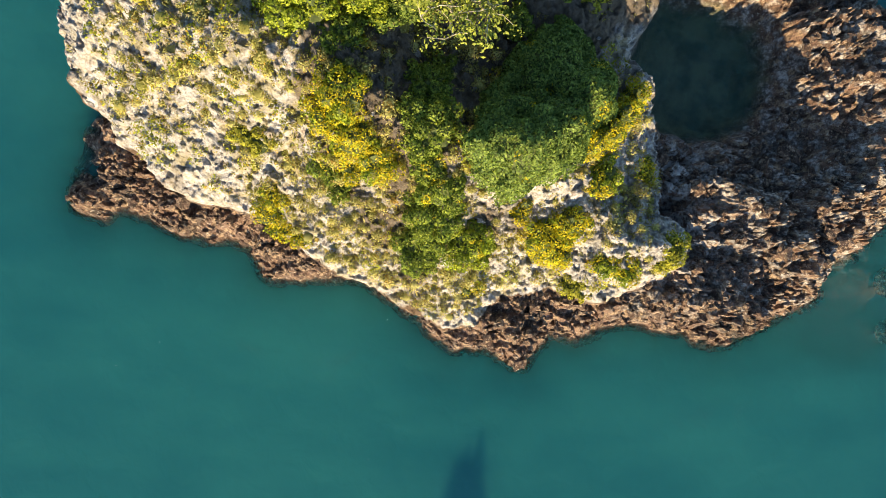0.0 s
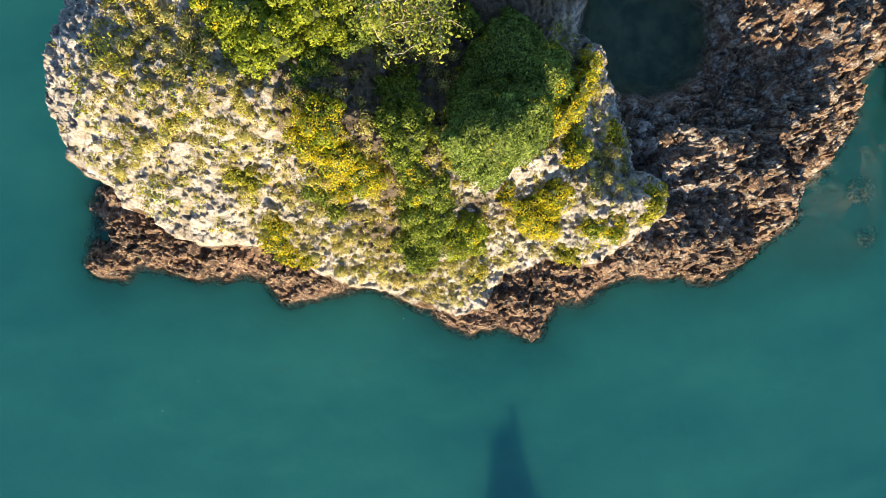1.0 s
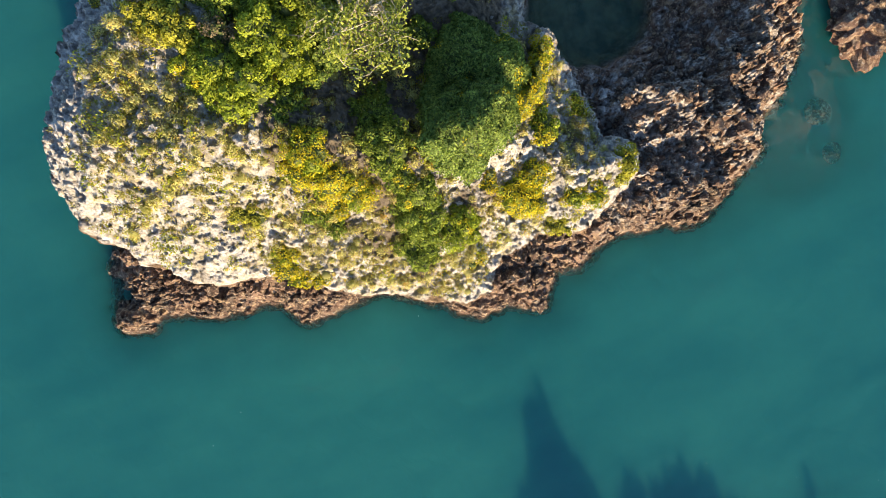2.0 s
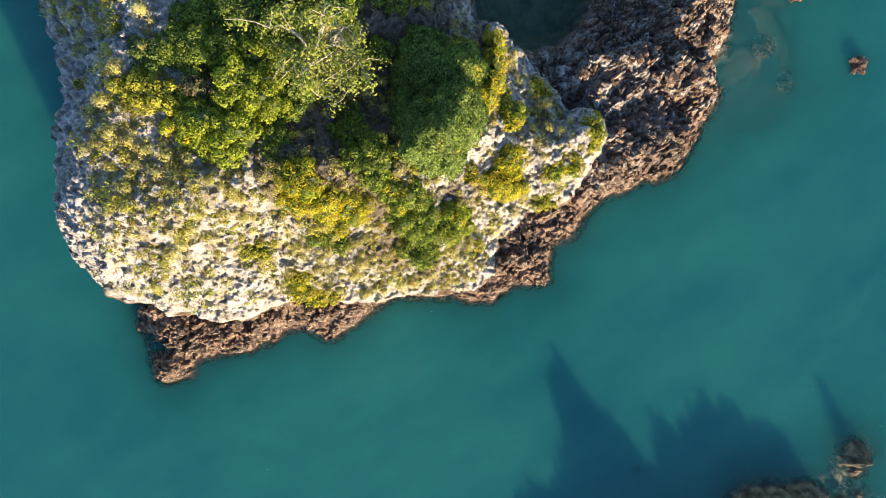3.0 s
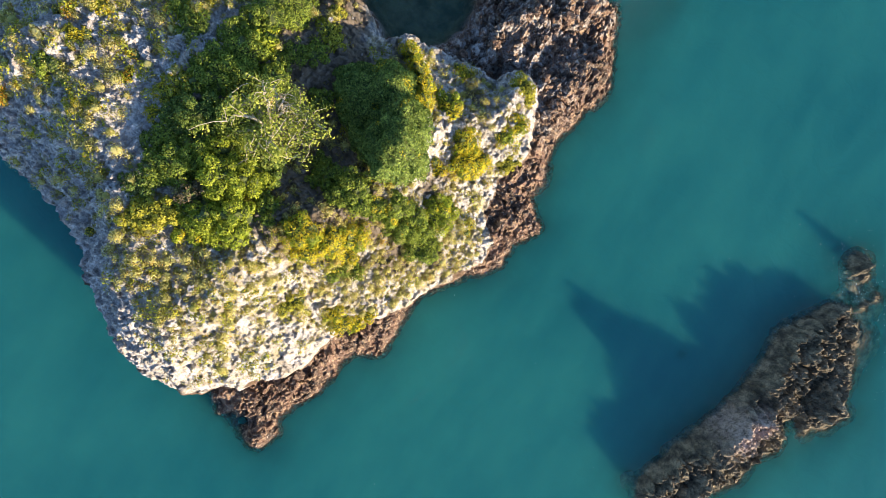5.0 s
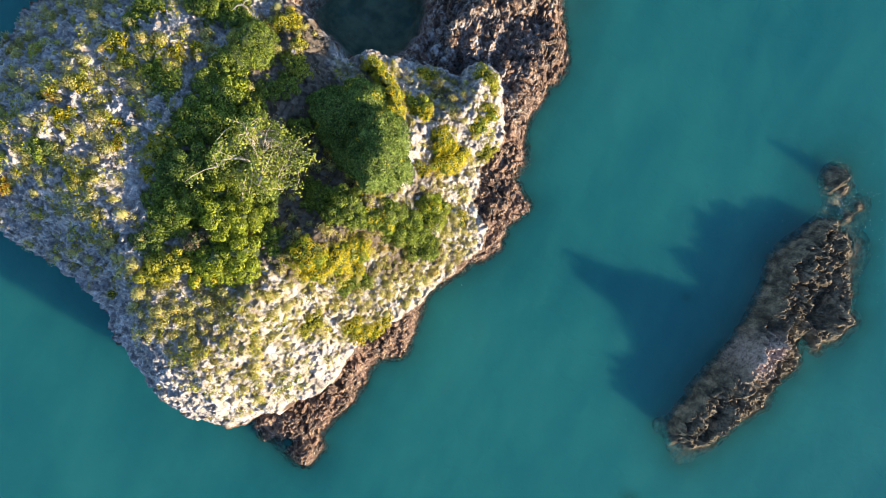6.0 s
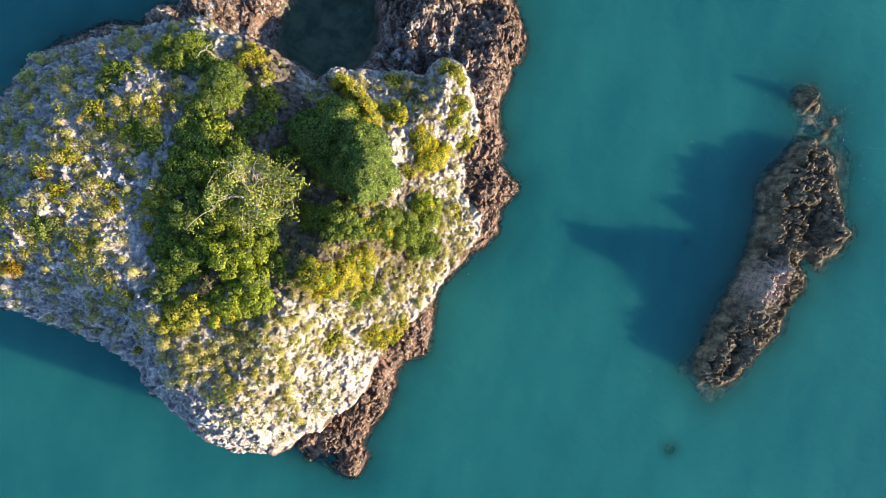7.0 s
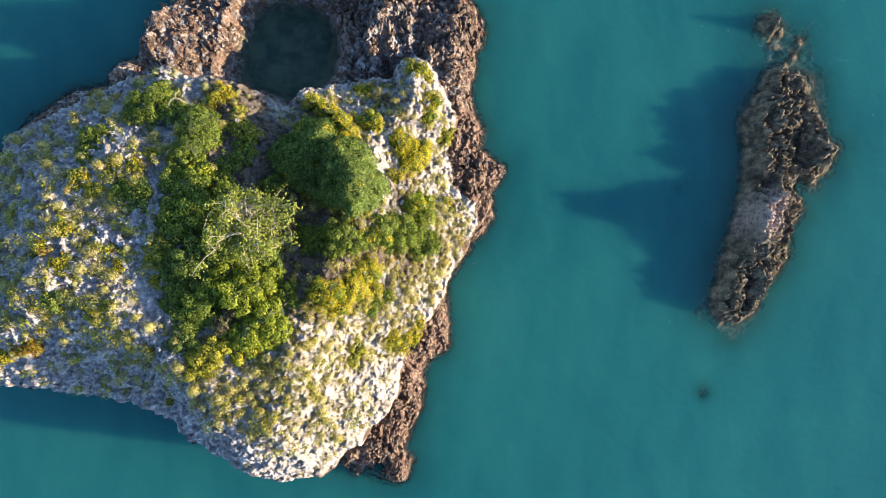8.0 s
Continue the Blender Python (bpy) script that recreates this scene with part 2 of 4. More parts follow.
def relief(nt, bsdf, height, strength, distance):
    b = add(nt, "ShaderNodeBump", {"Height": height, "Strength": strength, "Distance": distance})
    nt.links.new(b.outputs[0], bsdf.inputs["Normal"])


def limestone_material():
    mat, nt, b = nodes_of("limestone")
    big = ramp(nt, grain(nt, 0.9, 6), [(0.28, (0.29, 0.29, 0.295)), (0.43, (0.50, 0.50, 0.51)), (0.60, (0.70, 0.70, 0.72))])
    fine = ramp(nt, grain(nt, 5.5, 8, 0.78), [(0.36, (0.26, 0.25, 0.24)), (0.46, (0.62, 0.61, 0.60)), (0.54, (1, 1, 1))])
    col = blend(nt, 0.85, big, fine, 'MULTIPLY')
    chips = ramp(nt, grain(nt, 3.4, 6, 0.7), [(0.55, (0, 0, 0)), (0.62, (0.9, 0.9, 0.9))])
    col = blend(nt, chips, col, (0.76, 0.76, 0.77))
    rust = ramp(nt, grain(nt, 2.3, 4), [(0.54, (0, 0, 0)), (0.64, (0.6, 0.6, 0.6))])
    col = blend(nt, rust, col, (0.44, 0.345, 0.275))
    mat_of_grass = ramp(nt, grain(nt, 1.3, 7, 0.7), [(0.46, (0, 0, 0)), (0.60, (0.75, 0.75, 0.75))])
    dry = ramp(nt, grain(nt, 6, 4), [(0.35, (0.24, 0.21, 0.09)), (0.65, (0.55, 0.48, 0.26))])
    turfed = add(nt, "ShaderNodeMath", {0: mat_of_grass, 1: attribute(nt, "turf")}, operation='MULTIPLY').outputs[0]
    col = blend(nt, turfed, col, dry)
    soil = ramp(nt, grain(nt, 5, 4), [(0.3, (0.10, 0.080, 0.060)), (0.7, (0.20, 0.165, 0.125))])
    col = blend(nt, attribute(nt, "soil"), col, soil)
    col = blend(nt, attribute(nt, "stain"), col, (0.15, 0.105, 0.075))
    nt.links.new(col, b.inputs["Base Color"])
    b.inputs["Roughness"].default_value = 0.92
    b.inputs["Specular IOR Level"].default_value = 0.2
    relief(nt, b, grain(nt, 6, 9, 0.80), 1.0, 0.20)
    return mat


def shore_material():
    mat, nt, b = nodes_of("shore_rock")
    col = ramp(nt, grain(nt, 0.7, 6), [(0.34, (0.045, 0.035, 0.032)), (0.5, (0.165, 0.100, 0.075)), (0.68, (0.33, 0.215, 0.16))])
    tan = ramp(nt, grain(nt, 3.1, 5), [(0.52, (0, 0, 0)), (0.60, (0.9, 0.9, 0.9))])
    col = blend(nt, tan, col, (0.46, 0.335, 0.225))
    dark_flecks = ramp(nt, grain(nt, 11, 4), [(0.34, (0.25, 0.22, 0.2)), (0.52, (1, 1, 1))])
    col = blend(nt, 0.85, col, dark_flecks, 'MULTIPLY')
    white = ramp(nt, grain(nt, 6.5, 5, 0.7), [(0.58, (0, 0, 0)), (0.66, (0.85, 0.85, 0.85))])
    col = blend(nt, white, col, (0.58, 0.53, 0.47))
    grey = ramp(nt, grain(nt, 1.7, 5), [(0.46, (0, 0, 0)), (0.60, (0.85, 0.85, 0.85))])
    grey = add(nt, "ShaderNodeMath", {0: grey, 1: attribute(nt, "grey")}, operation='MULTIPLY').outputs[0]
    lichen = ramp(nt, grain(nt, 4.2, 6, 0.7), [(0.40, (0.10, 0.095, 0.095)), (0.50, (0.30, 0.28, 0.27)), (0.58, (0.68, 0.66, 0.64))])
    col = blend(nt, grey, col, lichen)
    worn = ramp(nt, grain(nt, 2.6, 7, 0.75), [(0.47, (0, 0, 0)), (0.56, (1, 1, 1))])
    worn = add(nt, "ShaderNodeMath", {0: worn, 1: attribute(nt, "bleach")}, operation='MULTIPLY').outputs[0]
    col = blend(nt, worn, col, (0.66, 0.67, 0.69))
    weed = ramp(nt, grain(nt, 0.9, 5), [(0.38, (0.050, 0.085, 0.055)), (0.62, (0.15, 0.20, 0.12))])
    col = blend(nt, attribute(nt, "algae"), col, weed)
    nt.links.new(col, b.inputs["Base Color"])
    b.inputs["Roughness"].default_value = 0.75
    b.inputs["Specular IOR Level"].default_value = 0.35
    relief(nt, b, grain(nt, 7, 9, 0.8), 1.0, 0.2)
    return mat


def islet_material():
    mat, nt, b = nodes_of("islet_rock")
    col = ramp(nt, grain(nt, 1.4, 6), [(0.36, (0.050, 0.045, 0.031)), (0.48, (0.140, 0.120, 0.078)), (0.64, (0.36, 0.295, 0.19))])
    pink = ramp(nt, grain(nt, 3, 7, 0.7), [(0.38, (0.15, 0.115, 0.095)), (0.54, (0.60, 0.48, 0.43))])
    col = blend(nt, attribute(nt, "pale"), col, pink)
    # random dark flecks in the colour stand in for crevice shade
    dark_flecks = ramp(nt, grain(nt, 10, 4), [(0.36, (0.2, 0.2, 0.19)), (0.50, (1, 1, 1))])
    col = blend(nt, 0.7, col, dark_flecks, 'MULTIPLY')
    nt.links.new(col, b.inputs["Base Color"])
    b.inputs["Roughness"].default_value = 0.7
    relief(nt, b, grain(nt, 7, 9, 0.8), 1.0, 0.2)
    return mat


def water_material():
    mat, nt, b = nodes_of("sea_water")
    place = add(nt, "ShaderNodeTexCoord")
    # stretched streaks: the light and dark of the swell, put into colour
    turn = add(nt, "ShaderNodeMapping", {"Vector": place.outputs["Object"], "Rotation": (0, 0, 0.5), "Scale": (0.42, 0.15, 1)})
    swell = add(nt, "ShaderNodeTexNoise", {"Vector": turn.outputs[0], "Scale": 1.0, "Detail": 3.0}).outputs[0]
    # broad random tone mixed with the painted swell streaks
    sea_tone = add(nt, "ShaderNodeMix", {"Factor": 0.35, "A": grain(nt, 0.07, 4), "B": swell}).outputs[0]
    col = ramp(nt, sea_tone, [(0.34, (0.006, 0.096, 0.107)), (0.66, (0.015, 0.140, 0.133))])
    nt.links.new(col, b.inputs["Base Color"])
    b.inputs["Roughness"].default_value = 0.12
    b.inputs["IOR"].default_value = 1.33
    b.subsurface_method = 'BURLEY'
    b.inputs["Subsurface Weight"].default_value = 1.0
    b.inputs["Subsurface Radius"].default_value = (0.4, 0.9, 1.0)
    b.inputs["Subsurface Scale"].default_value = 3.0
    co = add(nt, "ShaderNodeTexCoord")
    wave = add(nt, "ShaderNodeTexNoise", {"Vector": co.outputs["Object"], "Scale": 0.7, "Detail": 3.0, "Distortion": 0.6}).outputs[0]
    relief(nt, b, wave, 0.25, 0.25)
    clear = add(nt, "ShaderNodeBsdfTransparent")
    murk = add(nt, "ShaderNodeMixShader", {0: attribute(nt, "murk"), 1: clear.outputs[0], 2: b.outputs[0]})
    nt.links.new(murk.outputs[0], nt.nodes["Material Output"].inputs[0])
    return mat


def leaf_material(name, dark, light, other=None, share=0.0, translucent=0.36):
    mat, nt, b = nodes_of(name)
    rnd = add(nt, "ShaderNodeNewGeometry").outputs["Random Per Island"]
    stops = [(0.0, dark), (max(0.05, 1 - share - 0.03), light)]
    if other:
        stops += [(1 - share, other), (1.0, other)]
    col = ramp(nt, rnd, stops)
    patch = ramp(nt, grain(nt, 0.8, 3), [(0.35, (0.62, 0.62, 0.55)), (0.65, (1.0, 1.0, 1.0))])
    col = blend(nt, 0.8, col, patch, 'MULTIPLY')
    nt.links.new(col, b.inputs["Base Color"])
    b.inputs["Roughness"].default_value = 0.6
    b.inputs["Specular IOR Level"].default_value = 0.25
    thin = add(nt, "ShaderNodeBsdfTranslucent", {"Color": col})
    both = add(nt, "ShaderNodeMixShader", {0: translucent, 1: b.outputs[0], 2: thin.outputs[0]})
    nt.links.new(both.outputs[0], nt.nodes["Material Output"].inputs[0])
    return mat


def plain_material(name, a, c, scale, rough=0.85):
    mat, nt, b = nodes_of(name)
    nt.links.new(ramp(nt, grain(nt, scale, 4), [(0.35, a), (0.65, c)]), b.inputs["Base Color"])
    b.inputs["Roughness"].default_value = rough
    relief(nt, b, grain(nt, scale * 3, 4), 0.5, 0.03)
    return mat


LIMESTONE, SHORE_ROCK, ISLET_ROCK, WATER = limestone_material(), shore_material(), islet_material(), water_material()
LEAF = {
    "dark": leaf_material("dark_leaf", (0.060, 0.125, 0.030), (0.290, 0.400, 0.085)),
    "green": leaf_material("green_leaf", (0.082, 0.155, 0.028), (0.375, 0.465, 0.070)),
    "bright": leaf_material("bright_leaf", (0.150, 0.235, 0.027), (0.520, 0.590, 0.062)),
    "olive": leaf_material("olive_leaf", (0.290, 0.310, 0.035), (0.640, 0.620, 0.090)),
    "treeleaf": leaf_material("tree_leaf", (0.17, 0.24, 0.04), (0.48, 0.54, 0.10)),
    "grey": leaf_material("dry_leaf", (0.120, 0.100, 0.060), (0.290, 0.240, 0.150)),
}
FLOWER = leaf_material("yellow_flower", (0.46, 0.41, 0.020), (0.84, 0.67, 0.040))
ORANGE = leaf_material("orange_leaf", (0.42, 0.20, 0.02), (0.62, 0.34, 0.03))
STRAW = leaf_material("straw_grass", (0.40, 0.40, 0.10), (0.84, 0.79, 0.34), (0.62, 0.42, 0.12), 0.06, 0.45)
HERB = leaf_material("herb_leaf", (0.24, 0.28, 0.025), (0.52, 0.56, 0.06), (0.55, 0.38, 0.03), 0.08)
# fill colour for shrub hearts: the shade between leaves, put into colour
CORE = plain_material("core_shade", (0.035, 0.055, 0.014), (0.080, 0.105, 0.024), 6)
BARK = plain_material("pale_bark", (0.32, 0.29, 0.21), (0.52, 0.46, 0.37), 9)
FOAM = plain_material("foam", (0.42, 0.52, 0.52), (0.60, 0.66, 0.66), 5)
SEABED = plain_material("seabed_silt", (0.05, 0.09, 0.08), (0.09, 0.13, 0.11), 0.5)


# ---- mesh helpers ----
def mesh_of(name, verts, faces, material, smoothly=False, normals=None):
    me = bpy.data.meshes.new(name)
    me.from_pydata(np.asarray(verts, float).tolist(), [], faces if isinstance(faces, list) else faces.tolist())
    me.materials.append(material)
    if smoothly:
        me.polygons.foreach_set("use_smooth", np.ones(len(me.polygons), bool))
    me.update()
    if normals is not None:
        me.normals_split_custom_set_from_vertices(np.asarray(normals, float).tolist())
    return me


def part(name, me, parent, label=""):
    ob = new(name, me)
    ob.parent = parent
    return tagged(ob, label)


def sheet(name, x, y, z, keep, material, values=(), smoothly=True):
    """A mesh from a regular sheet of heights; keep: which of its cells are built."""
    rows, cols = x.shape
    idx = np.arange(rows * cols).reshape(rows, cols)
    quads = np.stack([idx[:-1, :-1], idx[:-1, 1:], idx[1:, 1:], idx[1:, :-1]], -1)[keep]
    used = np.unique(quads)
    back = np.zeros(rows * cols, int)
    back[used] = np.arange(len(used))
    v = np.stack([x.ravel(), y.ravel(), z.ravel()], 1)[used]
    me = mesh_of(name, v, back[quads], material, smoothly)
    for key, val in values:
        a = me.attributes.new(key, 'FLOAT', 'POINT')
        a.data.foreach_set("value", np.ascontiguousarray(val.ravel()[used], dtype=np.float32))
    return me


# ---- island ----
STEP = 0.066
gx, gy = np.meshgrid(np.arange(-36, 7, STEP), np.arange(-21, 31, STEP))
gz, capness = land(gx, gy)
near = outline(gx, gy, SHORE)
mid = lambda a: (a[:-1, :-1] + a[1:, 1:]) / 2
is_cap = mid(capness) > 0.5
soil = np.clip(0.9 * smooth(0.10, 0.30, fbm(gx * 0.55, gy * 0.55, 77, 4) + hump(gx, gy, -10, 1.5, 5.5, 0.45)
                            + hump(gx, gy, -14.5, 0.5, 3.0, 0.2) + hump(gx, gy, -13.0, 6.0, 3.2, 0.45)
                            - 0.25 * smooth(-15, -18, gx) - hump(gx, gy, -14.5, -10.5, 4.0, 0.3)), 0, 1)
turf = np.clip((0.32 + hump(gx, gy, -9.0, -7.0, 5.0, 0.8) + hump(gx, gy, -1.5, -1.0, 5.0, 0.9) + hump(gx, gy, -12, -10, 3, 0.4)
                + smooth(0.05, 0.2, fbm(gx * 0.4, gy * 0.4, 101, 3)) * 0.5) * (0.25 + 0.75 * smooth(-18, -12, gx + 0.3 * gy)), 0, 1)
stain = 1 - smooth(0.0, 0.15, outline(gx, gy, CAP) + 0.9 * fbm(gx * 0.9, gy * 0.9, 5, 5) + 0.5 * fbm(gx * 3, gy * 3, 6, 3) + 0.10)
island = tagged(new("island"), "steep limestone islet with brown tidal rock round its foot", "island", kind="structure")
part("limestone_cap", sheet("limestone_cap", gx, gy, gz, is_cap & (mid(near) > -3), LIMESTONE, [("soil", soil), ("stain", stain), ("turf", turf)]), island,
     "pale weathered limestone with pockets of dry soil")
part("shore_ledge", sheet("shore_ledge", gx, gy, gz, ~is_cap & (mid(near) > -6), SHORE_ROCK,
     [("grey", smooth(6.0, 11.0, gy) * smooth(1.5, -1.5, gx) * 0.9 + 0.1), ("algae", 0.95 * smooth(-0.3, 0.3, outline(gx, gy, POOL) + 0.6 * fbm(gx, gy, 88, 3))),
      ("bleach", np.clip(hump(gx, gy, -3.5, 12.6, 1.8, 1.0) + hump(gx, gy, -6.8, 12.0, 1.6, 0.9) + hump(gx, gy, -12.0, 9.4, 1.5, 0.6), 0, 0.95))], False), island, "craggy brown tidal rock ledge")

rx_, ry_ = np.meshgrid(np.arange(13, 32, 0.07), np.arange(-15, 20, 0.07))
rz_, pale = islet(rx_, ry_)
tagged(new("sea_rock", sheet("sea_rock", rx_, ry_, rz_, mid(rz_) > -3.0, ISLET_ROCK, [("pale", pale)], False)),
       "long dark craggy sea rock with a pale hump", "rock")

# ---- sea ----
seabed = new("seabed", mesh_of("seabed", [(-3000, -3000, -5), (3000, -3000, -5), (3000, 3000, -5), (-3000, 3000, -5)], [(0, 1, 2, 3)], SEABED))
tagged(seabed, "murky silt sea floor", "seabed", kind="structure")


def sea():
    span = np.concatenate([[-3000, -800, -200, -80], np.arange(-40, 40.1, 0.25), [80, 200, 800, 3000]])
    x, y = np.meshgrid(span, span)
    low = np.full(x.shape, -5.0)
    box = (np.abs(x) <= 40) & (np.abs(y) <= 40)
    low[box] = np.maximum(land(x[box], y[box])[0], islet(x[box], y[box])[0])
    depth = np.maximum(-low, 0)
    murk = 1 - np.exp(-1.25 * depth)
    murk[box] *= 1 - 0.78 * smooth(-0.8, 0.3, outline(x[box], y[box], POOL))
    murk[~box] = 1
    keep = np.ones((len(span) - 1, len(span) - 1), bool)
    me = sheet("sea", x, y, np.zeros_like(x), keep, WATER, [("murk", murk)])
    return tagged(new("water", me), "calm murky blue-green sea", "sea", kind="structure")


sea()


# ---- plants ----
def leaves(points, normals, size, aspect=0.55, spread=0.8, fold=0.25):
    """Folded diamond leaves, one island each: vertices and faces."""
    n = len(points)
    nrm = normals + spread * rng.normal(size=(n, 3))
    nrm *= np.where((nrm * normals).sum(1) < 0, -1, 1)[:, None]
    nrm /= np.linalg.norm(nrm, axis=1)[:, None] + 1e-9
    side = np.cross(nrm, rng.normal(size=(n, 3)))
    side /= np.linalg.norm(side, axis=1)[:, None] + 1e-9
    along = np.cross(nrm, side)
    s = (size * rng.uniform(0.6, 1.35, n))[:, None]
    a = points - along * s * 0.5
    c = points + along * s * 0.5
    b = points + side * s * aspect * 0.5 + nrm * s * fold * 0.4
    d = points - side * s * aspect * 0.5 + nrm * s * fold * 0.4
    v = np.stack([a, b, c, d], 1).reshape(-1, 3)
    i = np.arange(n)[:, None] * 4
    soft = nrm * 0.6 + normals / (np.linalg.norm(normals, axis=1)[:, None] + 1e-9) * 0.4
    soft /= np.linalg.norm(soft, axis=1)[:, None] + 1e-9
    return v, np.concatenate([i + [0, 1, 2], i + [0, 2, 3]]), np.repeat(soft, 4, 0)


def leaf_mesh(name, made, material):
    return mesh_of(name, made[0], made[1], material, True, made[2])


def lobe_points(lobes, density, lumpy=1.0):
    """Points on the lumpy outside of a clump of lobes (x, y, z, r, h), with outward normals."""
    points, normals = [], []
    for k, (x, y, z, r, h) in enumerate(lobes):
        n = int(density * 2 * math.pi * r * (r + h) / 2)
        d = rng.normal(size=(n, 3))
        d[:, 2] = np.abs(d[:, 2]) - 0.25
        d /= np.linalg.norm(d, axis=1)[:, None]
        ang = np.arctan2(d[:, 1], d[:, 0])
        lump = 0.84 + lumpy * (0.55 * (vnoise(ang * 1.9 + x * 3, d[:, 2] * 3.5 + y, 50 + k) - 0.5)
                              + 0.35 * (vnoise(ang * 4.5 + x, d[:, 2] * 7 + y, 60 + k) - 0.5))
        q = np.array([x, y, z]) + d * np.array([r, r, h]) * (lump * rng.uniform(0.72, 1.08, n) ** 0.7)[:, None]
        ok = np.ones(n, bool)
        for j, (X, Y, Z, R, HH) in enumerate(lobes):
            if j != k:
                ok &= (((q - [X, Y, Z]) / [R, R, HH]) ** 2).sum(1) > 0.42
        points.append(q[ok])
        normals.append((d / np.array([r, r, h]))[ok])
    p, n = np.concatenate(points), np.concatenate(normals)
    return p, n / np.linalg.norm(n, axis=1)[:, None]


def core_mesh(lobes, material):
    bm = bmesh.new()
    for x, y, z, r, h in lobes:
        got = bmesh.ops.create_icosphere(bm, subdivisions=3, radius=1)
        for v in got["verts"]:
            k = 0.66 + 0.30 * noise.noise(v.co * 2.3 + Vector((x, y, z)))
            v.co = Vector((x + v.co.x * r * k, y + v.co.y * r * k, z + v.co.z * h * k))
    me = bpy.data.meshes.new("dark_core")
    bm.to_mesh(me)
    bm.free()
    me.materials.append(material)
    return me


def clumps(forms):
    """Small tufts all over the upper side of each lobe."""
    out = []
    for x, y, z, r, h in forms:
        out.append((x, y, z, r * 0.78, h * 0.80))
        if r < 0.4:
            continue
        many = int(4 + 9 * r)
        for k in range(many):
            up = 0.08 + 0.9 * (k + 0.5) / many
            a = 2.4 * k + rng.uniform(-0.5, 0.5)
            flat = math.sqrt(max(0.0, 1 - up * up))
            size = rng.uniform(0.22, 0.36) * min(r, 1.25) + 0.05
            far = rng.uniform(0.68, 0.90)
            out.append((x + math.cos(a) * flat * r * far, y + math.sin(a) * flat * r * far, z + up * h * far, size, size * rng.uniform(0.7, 1.0)))
    return out


def shrub(lobes, kind, label, flower=0.0, size=0.12, density=310, height=0.8, blossom=None, lumpy=1.25, group="shrubs on the islet"):
    """A shrub of several lobes: (x, y, radius) or (x, y, radius, height) on the ground."""
    x0, y0 = lobes[0][:2]
    base = tagged(new("shrub"), label, "shrub", group)
    z0 = ground(x0, y0)
    base.location = (x0, y0, z0)
    forms = []
    for x, y, r, *hh in lobes:
        h = hh[0] if hh else max(0.35, r * height)
        forms.append((x - x0, y - y0, ground(x, y) - z0, r * 1.10, h * 1.05))
    p, n = lobe_points(clumps(forms) if lumpy > 1 else forms, density, 0.8 if lumpy > 1 else lumpy)
    pick = rng.random(len(p))
    bloom = vnoise(p[:, 0] * 3.1 + x0, p[:, 1] * 3.1 + y0, 9) * 0.9 + 0.30 * np.clip(n[:, 0] * 0.6 + n[:, 2] * 0.5, -1, 1)
    is_flower = (bloom > np.quantile(bloom, 1 - min(0.999, flower * 1.4))) & (pick < 0.78) if flower else np.zeros(len(p), bool)
    part("foliage", leaf_mesh("foliage", leaves(p[~is_flower], n[~is_flower], size), LEAF["bright" if flower > 0.35 else kind]), base)
    if is_flower.any():
        part("blossom", leaf_mesh("blossom", leaves(p[is_flower] + n[is_flower] * 0.04, n[is_flower], size * 0.72), blossom or FLOWER), base,
             "yellow blossom")
    # solid dark lumps, coloured as the gloom inside the shrub
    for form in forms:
        part("dark_core", core_mesh([form], CORE), base)
    return base


